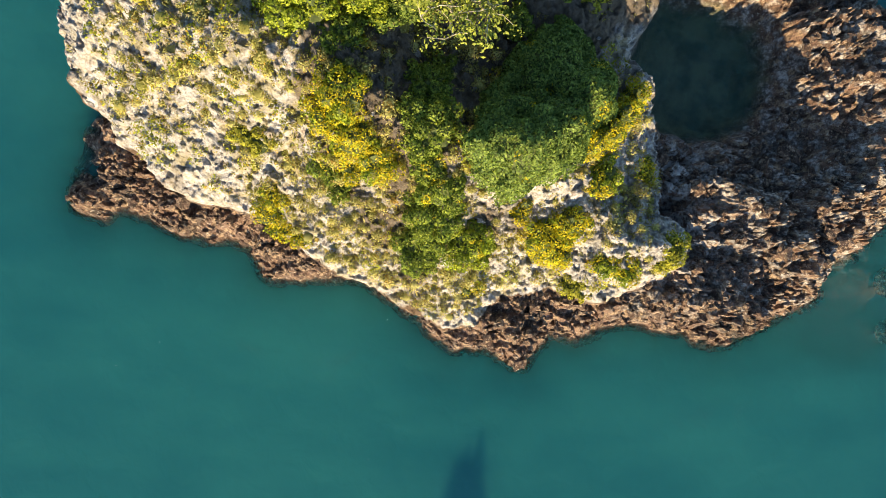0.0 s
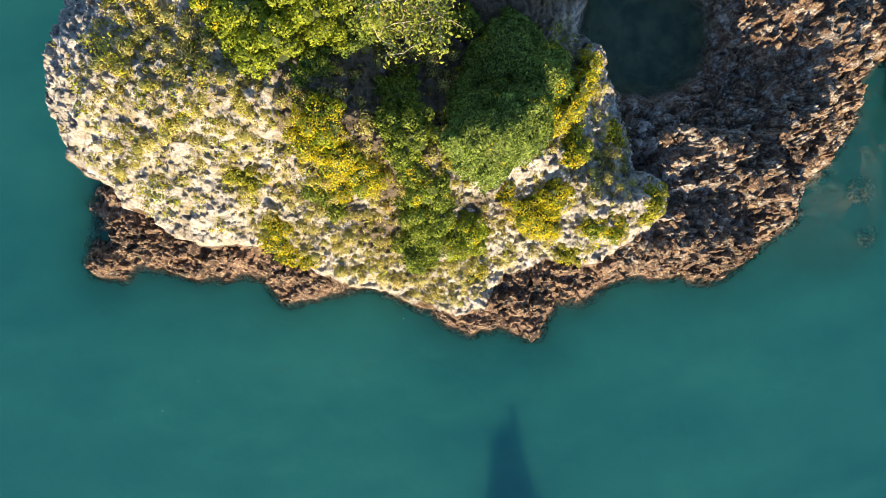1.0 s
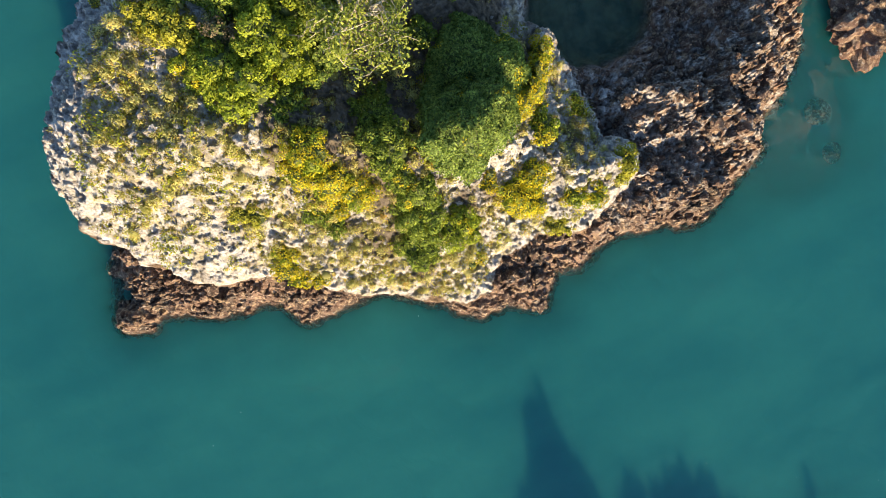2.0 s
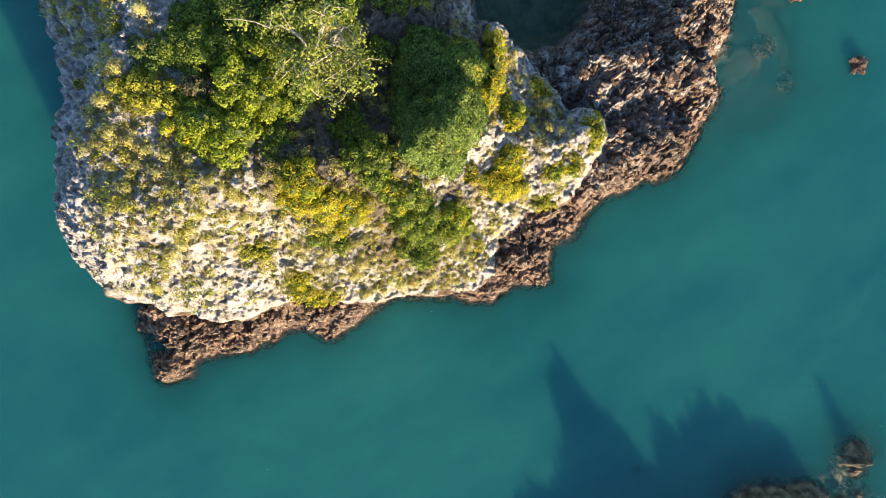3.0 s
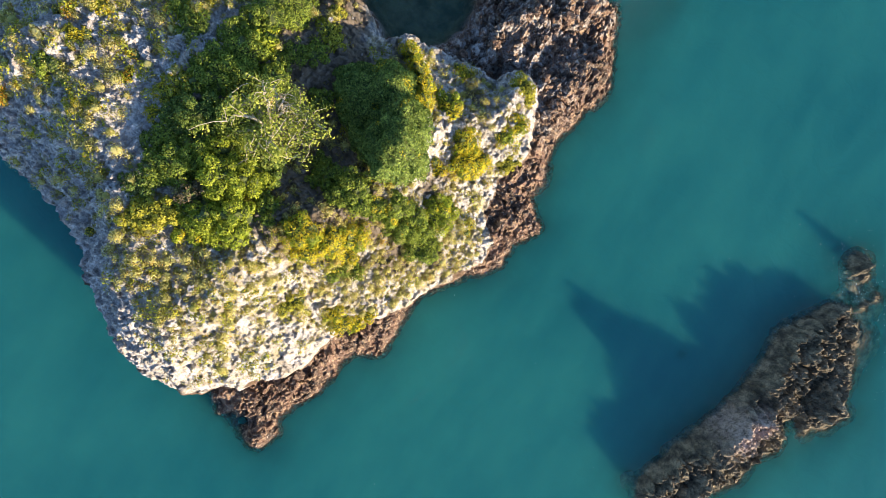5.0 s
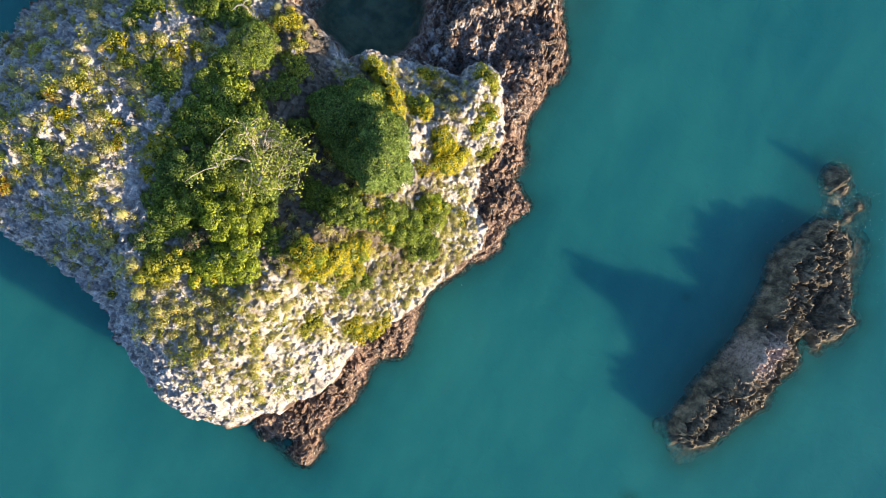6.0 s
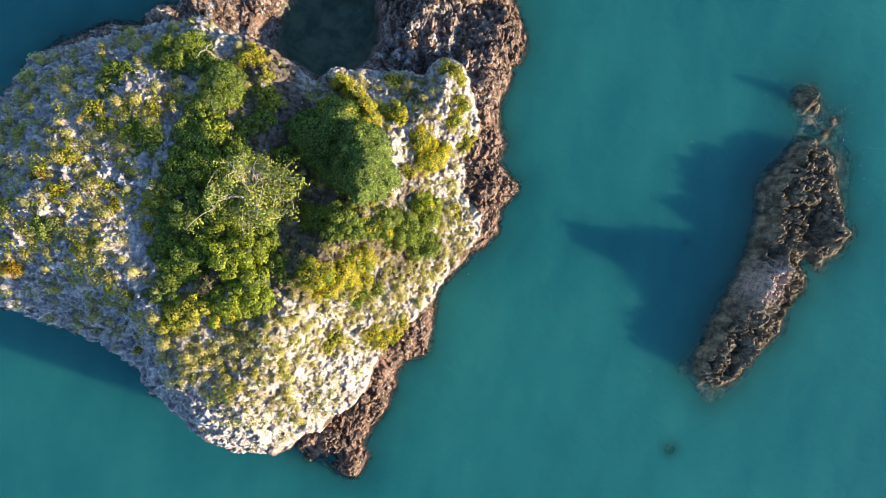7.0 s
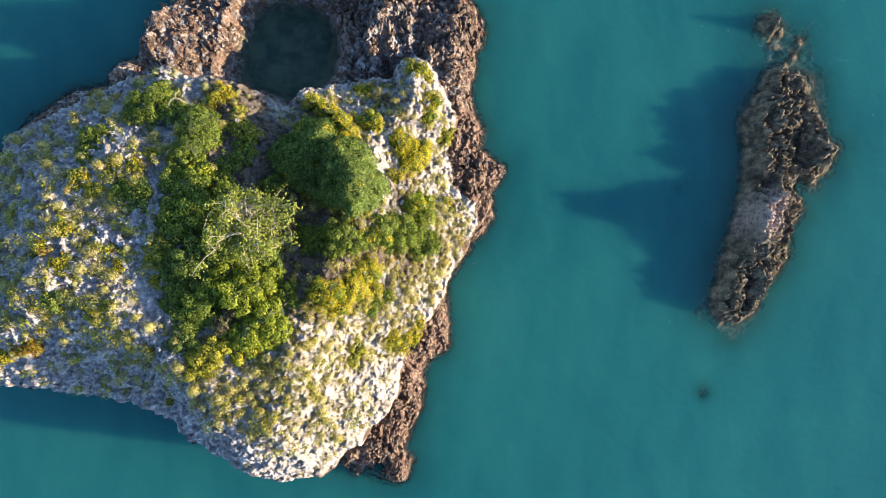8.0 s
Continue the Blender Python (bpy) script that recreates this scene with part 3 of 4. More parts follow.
def cushion(edge, high, kind, label):
    """A dense shrub clipped by the wind into one smooth cushion, highest towards its sunny side."""
    mx, my = (sum(v) / len(edge) for v in zip(*edge))
    base = tagged(new("shrub"), label, "shrub", "shrubs on the islet")
    z0 = ground(mx, my)
    base.location = (mx, my, z0)

    def ragged(x, y):
        return 1.1 * fbm(x * 1.1, y * 1.1, 307, 4) - 0.05

    def form(x, y, part_of=1.0):
        d = np.clip((outline(x, y, edge) + ragged(x, y)) / 1.9, 0, 1)
        swell = 1 + 0.11 * (x - mx) + 0.9 * fbm(x * 0.8, y * 0.8, 301, 3)
        tufts = 0.75 * fbm(x * 1.7, y * 1.7, 303, 4) + 0.5 * (0.4 - cells(x * 1.5, y * 1.5, 305))
        return land(x, y, False)[0] - z0 + part_of * high * swell * np.sqrt(1 - (1 - d) ** 2) + tufts * d

    span = np.arange(-4.6, 4.6, 0.1)
    x, y = np.meshgrid(mx + span, my + span)
    inside = outline(x, y, edge) + ragged(x, y) > 0.12
    # the same shade-coloured fill under the cushion's leaves
    part("dark_core", sheet("dark_core", x - mx, y - my, form(x, y, 0.93) - 0.12, inside[:-1, :-1] & inside[1:, 1:], CORE), base)
    px, py = mx + rng.uniform(-4.6, 4.6, 90000), my + rng.uniform(-4.6, 4.6, 90000)
    d = outline(px, py, edge) + ragged(px, py)
    ok = (d > 0.02) & (rng.random(len(px)) < np.where(d < 0.8, 1.0, 0.55))
    px, py = px[ok], py[ok]
    pz = form(px, py)
    nx, ny = (pz - form(px + 0.12, py)) / 0.12, (pz - form(px, py + 0.12)) / 0.12
    nrm = np.stack([nx, ny, np.ones(len(px))], 1)
    nrm /= np.linalg.norm(nrm, axis=1)[:, None]
    p = np.stack([px - mx, py - my, pz - rng.uniform(0, 0.16, len(px))], 1)
    gold = (vnoise(px * 1.5, py * 1.5, 309) + 0.10 * (py - my) > 0.80) & (rng.random(len(px)) < 0.35)
    part("foliage", leaf_mesh("foliage", leaves(p[~gold], nrm[~gold], 0.135, spread=1.0), LEAF[kind]), base)
    part("blossom", leaf_mesh("blossom", leaves(p[gold], nrm[gold], 0.11), FLOWER), base, "yellow blossom")
    return base


# ---- shrubs ----
cushion([(-11.9, 5.2), (-11.3, 6.5), (-10.1, 7.4), (-9.2, 8.0), (-7.7, 7.4), (-6.1, 6.2), (-4.8, 4.4), (-4.5, 3.2), (-5.1, 2.2), (-6.4, 1.5), (-8.1, 1.8), (-9.7, 2.9), (-11.1, 3.9)],
        2.6, "dark", "dense dark green dome-shaped shrub beside bare white rock")
shrub([(-9.27, 8.73, 0.61, 1.7), (-8.33, 8.13, 0.64, 2.3), (-7.44, 7.32, 0.66, 2.5), (-6.91, 6.69, 0.51, 2.5)], "green",
      "yellow-flowering shrub strip along the edge of a dark shrub", 0.6)
shrub([(-4.0, 6.42, 0.85, 1.3), (-3.17, 5.47, 1.08, 1.4), (-2.71, 6.19, 0.8, 1.2), (-3.66, 5.25, 0.78, 1.1)], "green",
      "rounded green shrub covered with yellow blossom", 0.55)
shrub([(-5.94, 7.61, 0.77), (-5.52, 7.24, 0.49)], "bright",
      "low green shrub with a few yellow flowers in rock", 0.25, height=0.55)
shrub([(-2.09, 9.25, 0.73), (-2.35, 8.3, 0.73)], "olive",
      "low olive shrub with yellow flowers on pale rock", 0.4, height=0.5)
shrub([(-3.07, 11.17, 0.73), (-2.45, 10.87, 0.51)], "olive",
      "flat olive shrub on the white rocky spur", 0.0, height=0.4)
shrub([(-4.35, 4.23, 0.49), (-4.67, 4.44, 0.31)], "bright",
      "small yellow-flowering shrub between white rocks", 0.7)
shrub([(-6.38, 9.99, 0.48), (-6.86, 10.07, 0.33)], "bright",
      "small yellow-flowering shrub on grey rock", 0.6, height=0.6)
shrub([(-3.06, 1.93, 1.13), (-2.61, 2.61, 0.72)], "bright",
      "leafy bright green shrub with some yellow blossom", 0.05)
shrub([(-2.61, 0.09, 1.12), (-3.24, 0.8, 0.78)], "green",
      "rounded green shrub on the slope above the sea", 0.0, height=0.6)
shrub([(-5.26, 0.95, 1.11), (-4.25, 0.45, 1.11), (-3.85, 1.14, 0.76), (-5.98, 0.45, 0.79)], "green",
      "wide green shrub with scattered yellow blossom", 0.05)
shrub([(-8.64, 0.29, 0.85), (-7.19, 0.61, 0.97), (-6.59, 0.06, 0.72), (-7.68, -0.2, 0.65)], "green",
      "leafy green shrub beside a strip of dark soil", 0.0)
shrub([(-8.09, -2.74, 1.02, 1.3), (-7.45, -3.5, 0.79, 1.0), (-6.84, -2.37, 1.07, 1.3), (-6.07, -1.58, 0.95, 1.1), (-5.8, -2.48, 0.69)], "green",
      "large spreading shrub thick with yellow blossom", 0.5)
shrub([(-3.04, -5.22, 0.59), (-3.4, -5.96, 0.66), (-4.08, -6.48, 0.8), (-4.77, -6.0, 0.72)], "bright",
      "low yellow-flowering shrub hanging over brown rock", 0.5, height=0.5)
shrub([(-6.72, -6.4, 0.65), (-6.92, -7.02, 0.48)], "olive",
      "low olive cushion shrub on pale rock", 0.0, height=0.5)
shrub([(-1.05, 2.76, 0.41), (-0.8, 2.23, 0.29)], "bright",
      "small yellow and green shrub on the steep slope", 0.4)
shrub([(-1.3, 7.23, 0.64), (-0.82, 7.79, 0.38)], "olive",
      "low olive shrub above the brown ledge", 0.0, height=0.4)
shrub([(-15.41, 6.67, 1.36, 1.2), (-15.53, 5.54, 1.1, 1.0), (-14.85, 6.07, 0.84, 0.9)], "green",
      "soft rounded pale green shrub on the islet's top", 0.0, size=0.10, density=450, lumpy=0.6)
shrub([(-18.21, 7.83, 1.11), (-17.6, 8.74, 0.79), (-19.04, 7.36, 0.65), (-16.97, 7.69, 0.78)], "green",
      "spreading green shrub with yellow patches", 0.0)
shrub([(-14.33, 8.97, 0.57), (-14.6, 8.37, 0.46)], "bright",
      "orange-yellow flowering shrub near the pool's edge", 0.6)
shrub([(-15.15, 4.36, 0.77), (-15.63, 3.93, 0.64)], "bright",
      "bright green leafy shrub among darker ones", 0.0, size=0.2, density=130)
shrub([(-16.19, 4.89, 0.83), (-15.63, 3.11, 1.08), (-16.62, 3.59, 0.76)], "green",
      "green shrub dotted with yellow blossom", 0.0)
shrub([(-18.26, 2.62, 0.94), (-19.15, 3.1, 0.69), (-19.76, 3.91, 0.57)], "green",
      "low green shrub at the grove's edge", 0.0, height=0.6)
shrub([(-18.91, 4.56, 0.57), (-18.44, 4.24, 0.38)], "bright",
      "small yellow and green shrub on grey ground", 0.5, height=0.6)
shrub([(-17.1, 0.09, 0.73), (-17.19, -0.75, 0.67)], "olive",
      "light olive shrub at the grove's shaded edge", 0.2)
shrub([(-15.65, 1.21, 1.24, 1.2), (-15.07, 1.85, 1.07, 1.1), (-16.21, 0.6, 0.86, 0.9)], "green",
      "dense dark green shrub in the grove", 0.0)
shrub([(-15.34, -0.91, 1.22, 1.4), (-16.1, -1.42, 0.79, 0.8), (-14.4, -0.41, 0.99, 0.9)], "dark",
      "dense shadowed green shrub in the grove", 0.0, density=360)
shrub([(-14.7, -3.17, 1.16, 1.5), (-15.44, -3.99, 0.84, 0.9), (-14.02, -2.45, 0.92, 1.6)], "green",
      "tall green leafy shrub in the grove", 0.0)
shrub([(-12.52, -2.63, 1.24, 2.6), (-13.3, -1.56, 1.0, 1.6), (-11.66, -2.06, 1.01, 2.3)], "bright",
      "tall bright green sunlit shrub", 0.0)
shrub([(-11.18, -3.89, 1.12, 1.6), (-12.05, -4.63, 1.05, 1.4), (-10.59, -4.68, 0.75, 1.0)], "bright",
      "bright green shrub with yellow tips in full sun", 0.0)
shrub([(-14.45, -6.2, 0.97, 0.8), (-13.77, -5.64, 0.79, 1.0), (-14.94, -6.83, 0.61, 0.5)], "olive",
      "low light olive shrub at the grove's foot", 0.0)
shrub([(-12.64, -5.69, 0.86), (-11.64, -5.43, 0.74), (-13.21, -5.06, 0.8)], "bright",
      "yellow-green shrub at the grove's sunny edge", 0.04)
shrub([(-10.23, -2.71, 0.69), (-9.75, -3.33, 0.44)], "green",
      "small green shrub beside dark soil", 0.0)
shrub([(-17.11, -1.95, 0.45), (-16.81, -2.25, 0.27)], "bright",
      "small orange-yellow shrub on shaded grey rock", 0.6)
shrub([(-21.2, 5.85, 0.9), (-20.51, 6.2, 0.58), (-21.47, 5.04, 0.58)], "green",
      "dull green mat shrub on pale grey rock", 0.0, height=0.4)
shrub([(-21.51, 3.57, 0.7), (-20.71, 3.1, 0.5)], "olive",
      "low yellow-green shrub on grey rock", 0.25, height=0.45)
shrub([(-13.28, -4.14, 0.74, 1.4), (-12.93, -3.56, 0.56, 1.3)], "grey",
      "dry grey-brown twiggy shrub among green ones", 0.0, density=180)
shrub([(-24.61, -5.6, 0.57), (-25.42, -5.84, 0.38), (-24.29, -5.9, 0.32)], "olive",
      "low orange-leaved shrub on the rocky slope", 0.8, height=0.45, blossom=ORANGE)
shrub([(-26.62, -6.4, 0.46)], "olive",
      "low orange-yellow shrub on the cliff edge", 0.7, height=0.45)
shrub([(-17.44, -9.18, 0.29)], "bright",
      "small bright yellow flowering cushion at the cliff edge", 0.8)
shrub([(-8.51, -6.7, 0.36), (-8.8, -6.96, 0.26)], "bright",
      "small yellow-flowering shrub among dry grass", 0.6)
shrub([(-9.08, -7.94, 0.35)], "bright",
      "small yellow-flowering shrub among dry tussocks", 0.6)
shrub([(-5.83, -3.71, 0.69), (-5.02, -3.26, 0.56)], "green",
      "low green shrub on the sunny slope", 0.0, height=0.5)
shrub([(-17.92, 5.22, 0.38)], "green",
      "small yellow-flowering cushion on grey rock", 0.6)
shrub([(-21.87, 0.91, 0.49)], "olive",
      "low yellow-green cushion on shaded rock", 0.2, height=0.45)
shrub([(-22.37, -2.98, 0.54), (-21.86, -2.68, 0.36)], "green",
      "low green cushion on shaded rock", 0.0, height=0.45)
shrub([(-11.54, 3.46, 0.67, 1.0), (-12.97, 5.36, 0.66, 0.8)], "green",
      "low green shrub beside the path of bare soil", 0.0)
shrub([(-9.69, 0.79, 0.53), (-9.27, -0.21, 0.46)], "green",
      "low dark green shrub by the bare soil", 0.0)
shrub([(-13.8, 4.65, 0.78), (-14.1, 3.72, 0.71)], "green",
      "low green shrub at the edge of bare soil", 0.0, height=0.6)
shrub([(-13.69, 2.85, 0.77, 1.3), (-14.07, 2.35, 0.64)], "green",
      "green shrub crowding under the tree", 0.0)
shrub([(-16.38, 1.84, 0.81), (-16.75, 1.22, 0.62)], "green",
      "low green shrub in the grove", 0.0)
shrub([(-15.98, -2.55, 0.72, 0.9), (-16.4, -3.29, 0.48)], "green",
      "green shrub at the grove's shaded side", 0.0)
shrub([(-15.67, -5.24, 0.78, 0.8), (-15.29, -4.82, 0.6)], "dark",
      "dull green shrub at the grove's foot", 0.0)
shrub([(-13.13, 6.83, 0.66, 0.5), (-12.56, 6.38, 0.53, 0.5), (-13.36, 7.69, 0.46, 0.5)], "olive",
      "low grey-green mat shrub on dark soil", 0.0, height=0.3)
shrub([(-13.66, -0.17, 1.06, 2.0), (-13.2, 0.61, 0.89, 1.9)], "green",
      "tall green shrub in the middle of the grove", 0.0)
shrub([(-11.64, -0.67, 0.84, 1.2), (-11.14, -1.47, 0.64)], "dark",
      "shaded green shrub under the tree", 0.0)
shrub([(-21.88, -1.04, 0.48), (-21.51, -0.6, 0.36)], "olive",
      "low yellow-green cushion on shaded rock", 0.3, height=0.45)
shrub([(-20.13, -3.73, 0.54), (-19.41, -3.26, 0.42)], "olive",
      "low yellow-green cushion on shaded rock", 0.25, height=0.45)
shrub([(-18.96, -1.05, 0.42), (-19.38, -0.15, 0.36)], "olive",
      "low brownish cushion on shaded rock", 0.3, height=0.45, blossom=ORANGE)
shrub([(-22.92, -0.15, 0.42), (-23.37, -0.45, 0.3)], "olive",
      "low brownish cushion on shaded rock", 0.3, height=0.45, blossom=ORANGE)


# ---- the tree ----
def tube(points, radii, sides=6):
    """A tapered limb along points: vertices and faces."""
    pts = [Vector(p) for p in points]
    verts, faces = [], []
    for k, p in enumerate(pts):
        way = (pts[min(k + 1, len(pts) - 1)] - pts[max(k - 1, 0)]).normalized()
        u = way.cross(Vector((0.3, 0.2, 1))).normalized()
        w = way.cross(u)
        for s in range(sides):
            a = 2 * math.pi * s / sides
            verts.append(p + (u * math.cos(a) + w * math.sin(a)) * radii[k])
    for k in range(len(pts) - 1):
        for s in range(sides):
            n = (s + 1) % sides
            faces.append((k * sides + s, k * sides + n, (k + 1) * sides + n, (k + 1) * sides + s))
    faces.append(tuple(range(sides))[::-1])
    faces.append(tuple(range((len(pts) - 1) * sides, len(pts) * sides)))
    return [tuple(v) for v in verts], faces


def bend(a, b, sag, steps=6, jitter=0.12):
    a, b = Vector(a), Vector(b)
    out = []
    for k in range(steps + 1):
        t = k / steps
        p = a.lerp(b, t) + Vector((0, 0, sag * 4 * t * (1 - t)))
        if 0 < k < steps:
            p += Vector(rng.normal(size=3) * jitter)
        out.append(p)
    return out


def tree(x, y, height, reach, label):
    z0 = ground(x, y) - 0.2
    base = tagged(new("tree"), label, "tree")
    base.location = (x, y, z0)
    trunk = bend((0, 0, 0), (0.15, -0.1, height * 0.55), 0.0, 5, 0.06)
    part("trunk", mesh_of("trunk", *tube(trunk, [0.22, 0.19, 0.17, 0.15, 0.14, 0.13], 8), BARK, True), base, "pale grey bark")
    tips = []
    for k in range(15):
        a = 2 * math.pi * k / 15 + rng.uniform(-0.2, 0.2)
        far = reach * rng.uniform(0.75, 1.05) * (1.0 + 0.15 * math.cos(a + 1.2))
        end = (math.cos(a) * far, math.sin(a) * far, height * rng.uniform(0.62, 0.95))
        limb = bend(trunk[-1 - k % 3], end, rng.uniform(0.3, 0.8))
        arm = part("limb", mesh_of("limb", *tube(limb, [0.11, 0.095, 0.08, 0.065, 0.052, 0.04, 0.026]), BARK, True), base)
        stripped = 0.8 < a < 3.3
        for j in range(2, 7):
            for _ in range(2):
                tip = limb[j] + Vector((rng.normal() * 0.55, rng.normal() * 0.55, rng.uniform(0.0, 0.7)))
                part("twig", mesh_of("twig", *tube(bend(limb[j], tip, 0.08, 3, 0.05), [0.022, 0.018, 0.014, 0.008], 4), BARK), arm)
                if not stripped or j > 4 or rng.random() < 0.15:
                    tips.append(tip)
                    tips.append(limb[j].lerp(tip, 0.6))
    q, n = [], []
    for t in tips:
        m = int(rng.uniform(22, 40))
        d = rng.normal(size=(m, 3)) * [0.20, 0.20, 0.13]
        q.append(np.array(t) + d - [0, 0, 0.12])
        n.append(d / 0.3 + [0.2, 0, 0.7])
    part("crown", leaf_mesh("crown", leaves(np.concatenate(q), np.concatenate(n), 0.135), LEAF["treeleaf"]), base, "sparse light green leaves")
    return base


tree(-12.1, 1.1, 3.4, 2.15, "sparse light green tree with bare pale upper branches")


def dead_branch(x, y, turn):
    z0 = ground(x, y)
    base = tagged(new("dead_branch"), "bleached curved dead branch lying among shrubs", "branch")
    base.location, base.rotation_euler, base.scale = (x, y, z0 + 1.3), (0, 0, turn), (0.62, 0.62, 0.62)
    part("stem", mesh_of("stem", *tube([(-0.7, -0.25, 0), (-0.35, 0.15, 0.12), (0.1, 0.25, 0.18), (0.5, 0.05, 0.15), (0.75, -0.3, 0.05)],
                                       [0.05, 0.06, 0.065, 0.05, 0.03]), BARK, True), base)
    part("fork", mesh_of("fork", *tube([(0.1, 0.25, 0.18), (0.25, 0.55, 0.28), (0.6, 0.75, 0.3)], [0.045, 0.035, 0.02]), BARK, True), base)


dead_branch(-16.3, 8.0, 0.2)


# ---- grass and herbs ----
def scatter(count, density, spacing, seed):
    """Places on the cap, denser where density says, kept apart by spacing."""
    g = np.random.default_rng(seed)
    x, y = g.uniform(-30.5, 1.5, count), g.uniform(-15.6, 12.2, count)
    ok = (outline(x, y, CAP) > 0.5) & (g.random(count) < density(x, y))
    x, y = x[ok], y[ok]
    taken, out = {}, []
    for a, b in zip(x, y):
        key = (int(a // spacing), int(b // spacing))
        if any((a - p) ** 2 + (b - q) ** 2 < spacing ** 2 for i in (-1, 0, 1) for j in (-1, 0, 1)
               for p, q in taken.get((key[0] + i, key[1] + j), ())):
            continue
        taken.setdefault(key, []).append((a, b))
        out.append((a, b))
    out = np.array(out)
    return out[:, 0], out[:, 1], land(out[:, 0], out[:, 1])[0]


def tussock_density(x, y):
    patch = smooth(-0.10, 0.14, fbm(x * 0.33, y * 0.33, 101, 3))
    d = 0.05 + 0.35 * patch
    d = d + hump(x, y, -9.5, -8.0, 3.6, 0.6) + hump(x, y, -13.5, -8.5, 3.0, 0.45) + hump(x, y, -21.5, -3.5, 4.5, 0.55) * patch
    d = d + hump(x, y, -2.2, -2.0, 3.0, 0.9) + hump(x, y, -4.5, -4.5, 2.2, 0.7) + hump(x, y, 0.0, 1.6, 2.0, 0.7)
    d = d - hump(x, y, -10.0, -14.0, 2.4, 0.55) - hump(x, y, -5.5, -10.5, 2.2, 0.45) - hump(x, y, -16.2, -4.0, 2.0, 0.4) \
        - hump(x, y, -17.0, -1.0, 2.2, 0.4) - hump(x, y, -11.5, 5.5, 3.0, 0.6) - hump(x, y, -24.5, 4.5, 4.0, 0.3)
    d = d - hump(x, y, -16.8, -9.6, 2.4, 0.6) - hump(x, y, -14.0, -12.6, 2.0, 0.6) - hump(x, y, -20.5, -8.6, 2.2, 0.5) - hump(x, y, -24.5, -8.0, 2.2, 0.5)
    d = d - hump(x, y, -6.3, -8.8, 1.9, 0.6) - hump(x, y, -12.0, -13.0, 2.6, 0.5) - hump(x, y, -7.6, -5.6, 1.3, 0.4)
    tuft = smooth(-0.04, 0.08, fbm(x * 0.8, y * 0.8, 109, 4))
    return d * (0.10 + 1.1 * tuft) + hump(x, y, -1.5, -1.5, 2.6, 0.40) + hump(x, y, 0.0, 1.5, 1.8, 0.40) + hump(x, y, -3.5, -3.8, 1.8, 0.30)


def mounds(x, y, z, radius, height, number, least=0.55, most=1.5):
    """Points over small mounds, one for each clump, more on the larger ones, with outward directions."""
    grown = rng.uniform(least, most, len(x))
    many = np.maximum(8, number * grown ** 1.7).astype(int)
    size = np.repeat(grown, many)[:, None]
    d = rng.normal(size=(many.sum(), 3))
    d[:, 2] = np.abs(d[:, 2])
    d /= np.linalg.norm(d, axis=1)[:, None]
    at = np.repeat(np.stack([x, y, z], 1), many, 0)
    d[:, :2] *= np.repeat(rng.uniform(0.7, 1.35, (len(x), 2)), many, 0)
    return at + d * size * [radius, radius, height] * rng.uniform(0.6, 1.05, (len(d), 1)), d


def joined(parts):
    return [np.concatenate(k) for k in zip(*parts)]


def domes(x, y, z, radius, height, least=0.55, most=1.5):
    """Solid hearts of tussocks: one lumpy dome each."""
    n, sides = len(x), 8
    grown = rng.uniform(least, most, n)[:, None]
    turn = np.arange(sides) * 2 * math.pi / sides
    rings = []
    for wide, tall in ((1.0, -0.3), (0.92, 0.35), (0.60, 0.80)):
        out = wide * rng.uniform(0.8, 1.2, (n, sides))
        rings.append(np.stack([x[:, None] + np.cos(turn) * out * grown * radius, y[:, None] + np.sin(turn) * out * grown * radius,
                               z[:, None] + tall * grown * height * rng.uniform(0.8, 1.15, (n, sides))], -1))
    tip = np.stack([x, y, z + 0.98 * grown[:, 0] * height], -1)[:, None]
    v = np.concatenate(rings + [tip], 1)
    k, nxt = np.arange(sides), (np.arange(sides) + 1) % sides
    tri = [np.stack([k + o, nxt + o, nxt + o + sides], 1) for o in (0, sides)] + [np.stack([k + o, nxt + o + sides, k + o + sides], 1) for o in (0, sides)]
    tri.append(np.stack([k + 2 * sides, nxt + 2 * sides, np.full(sides, 3 * sides)], 1))
    tri = np.concatenate(tri)
    count = 3 * sides + 1
    faces = (tri[None] + np.arange(n)[:, None, None] * count).reshape(-1, 3)
    nrm = (v - np.stack([x, y, z - 0.2], -1)[:, None]).reshape(-1, 3)
    return v.reshape(-1, 3), faces, nrm / np.linalg.norm(nrm, axis=1)[:, None]


def blades(points, dirs, size, width):
    """Narrow blades that spring outwards and up from the tussock."""
    n = len(points)
    along = dirs + [0, 0, 0.7] + 0.5 * rng.normal(size=(n, 3))
    along /= np.linalg.norm(along, axis=1)[:, None]
    side = np.cross(along, rng.normal(size=(n, 3)))
    side /= np.linalg.norm(side, axis=1)[:, None] + 1e-9
    s = (size * rng.uniform(0.6, 1.4, n))[:, None]
    v = np.stack([points - along * s * 0.3, points + side * width, points + along * s * 0.7, points - side * width], 1).reshape(-1, 3)
    i = np.arange(n)[:, None] * 4
    soft = dirs + 0.5 * rng.normal(size=(n, 3))
    soft /= np.linalg.norm(soft, axis=1)[:, None]
    return v, np.concatenate([i + [0, 1, 2], i + [0, 2, 3]]), np.repeat(soft, 4, 0)


def stack(*made):
    """Several (vertices, faces, normals) as one."""
    v, f, n, at = [], [], [], 0
    for a, b, c in made:
        v.append(a), f.append(b + at), n.append(c)
        at += len(a)
    return np.concatenate(v), np.concatenate(f), np.concatenate(n)


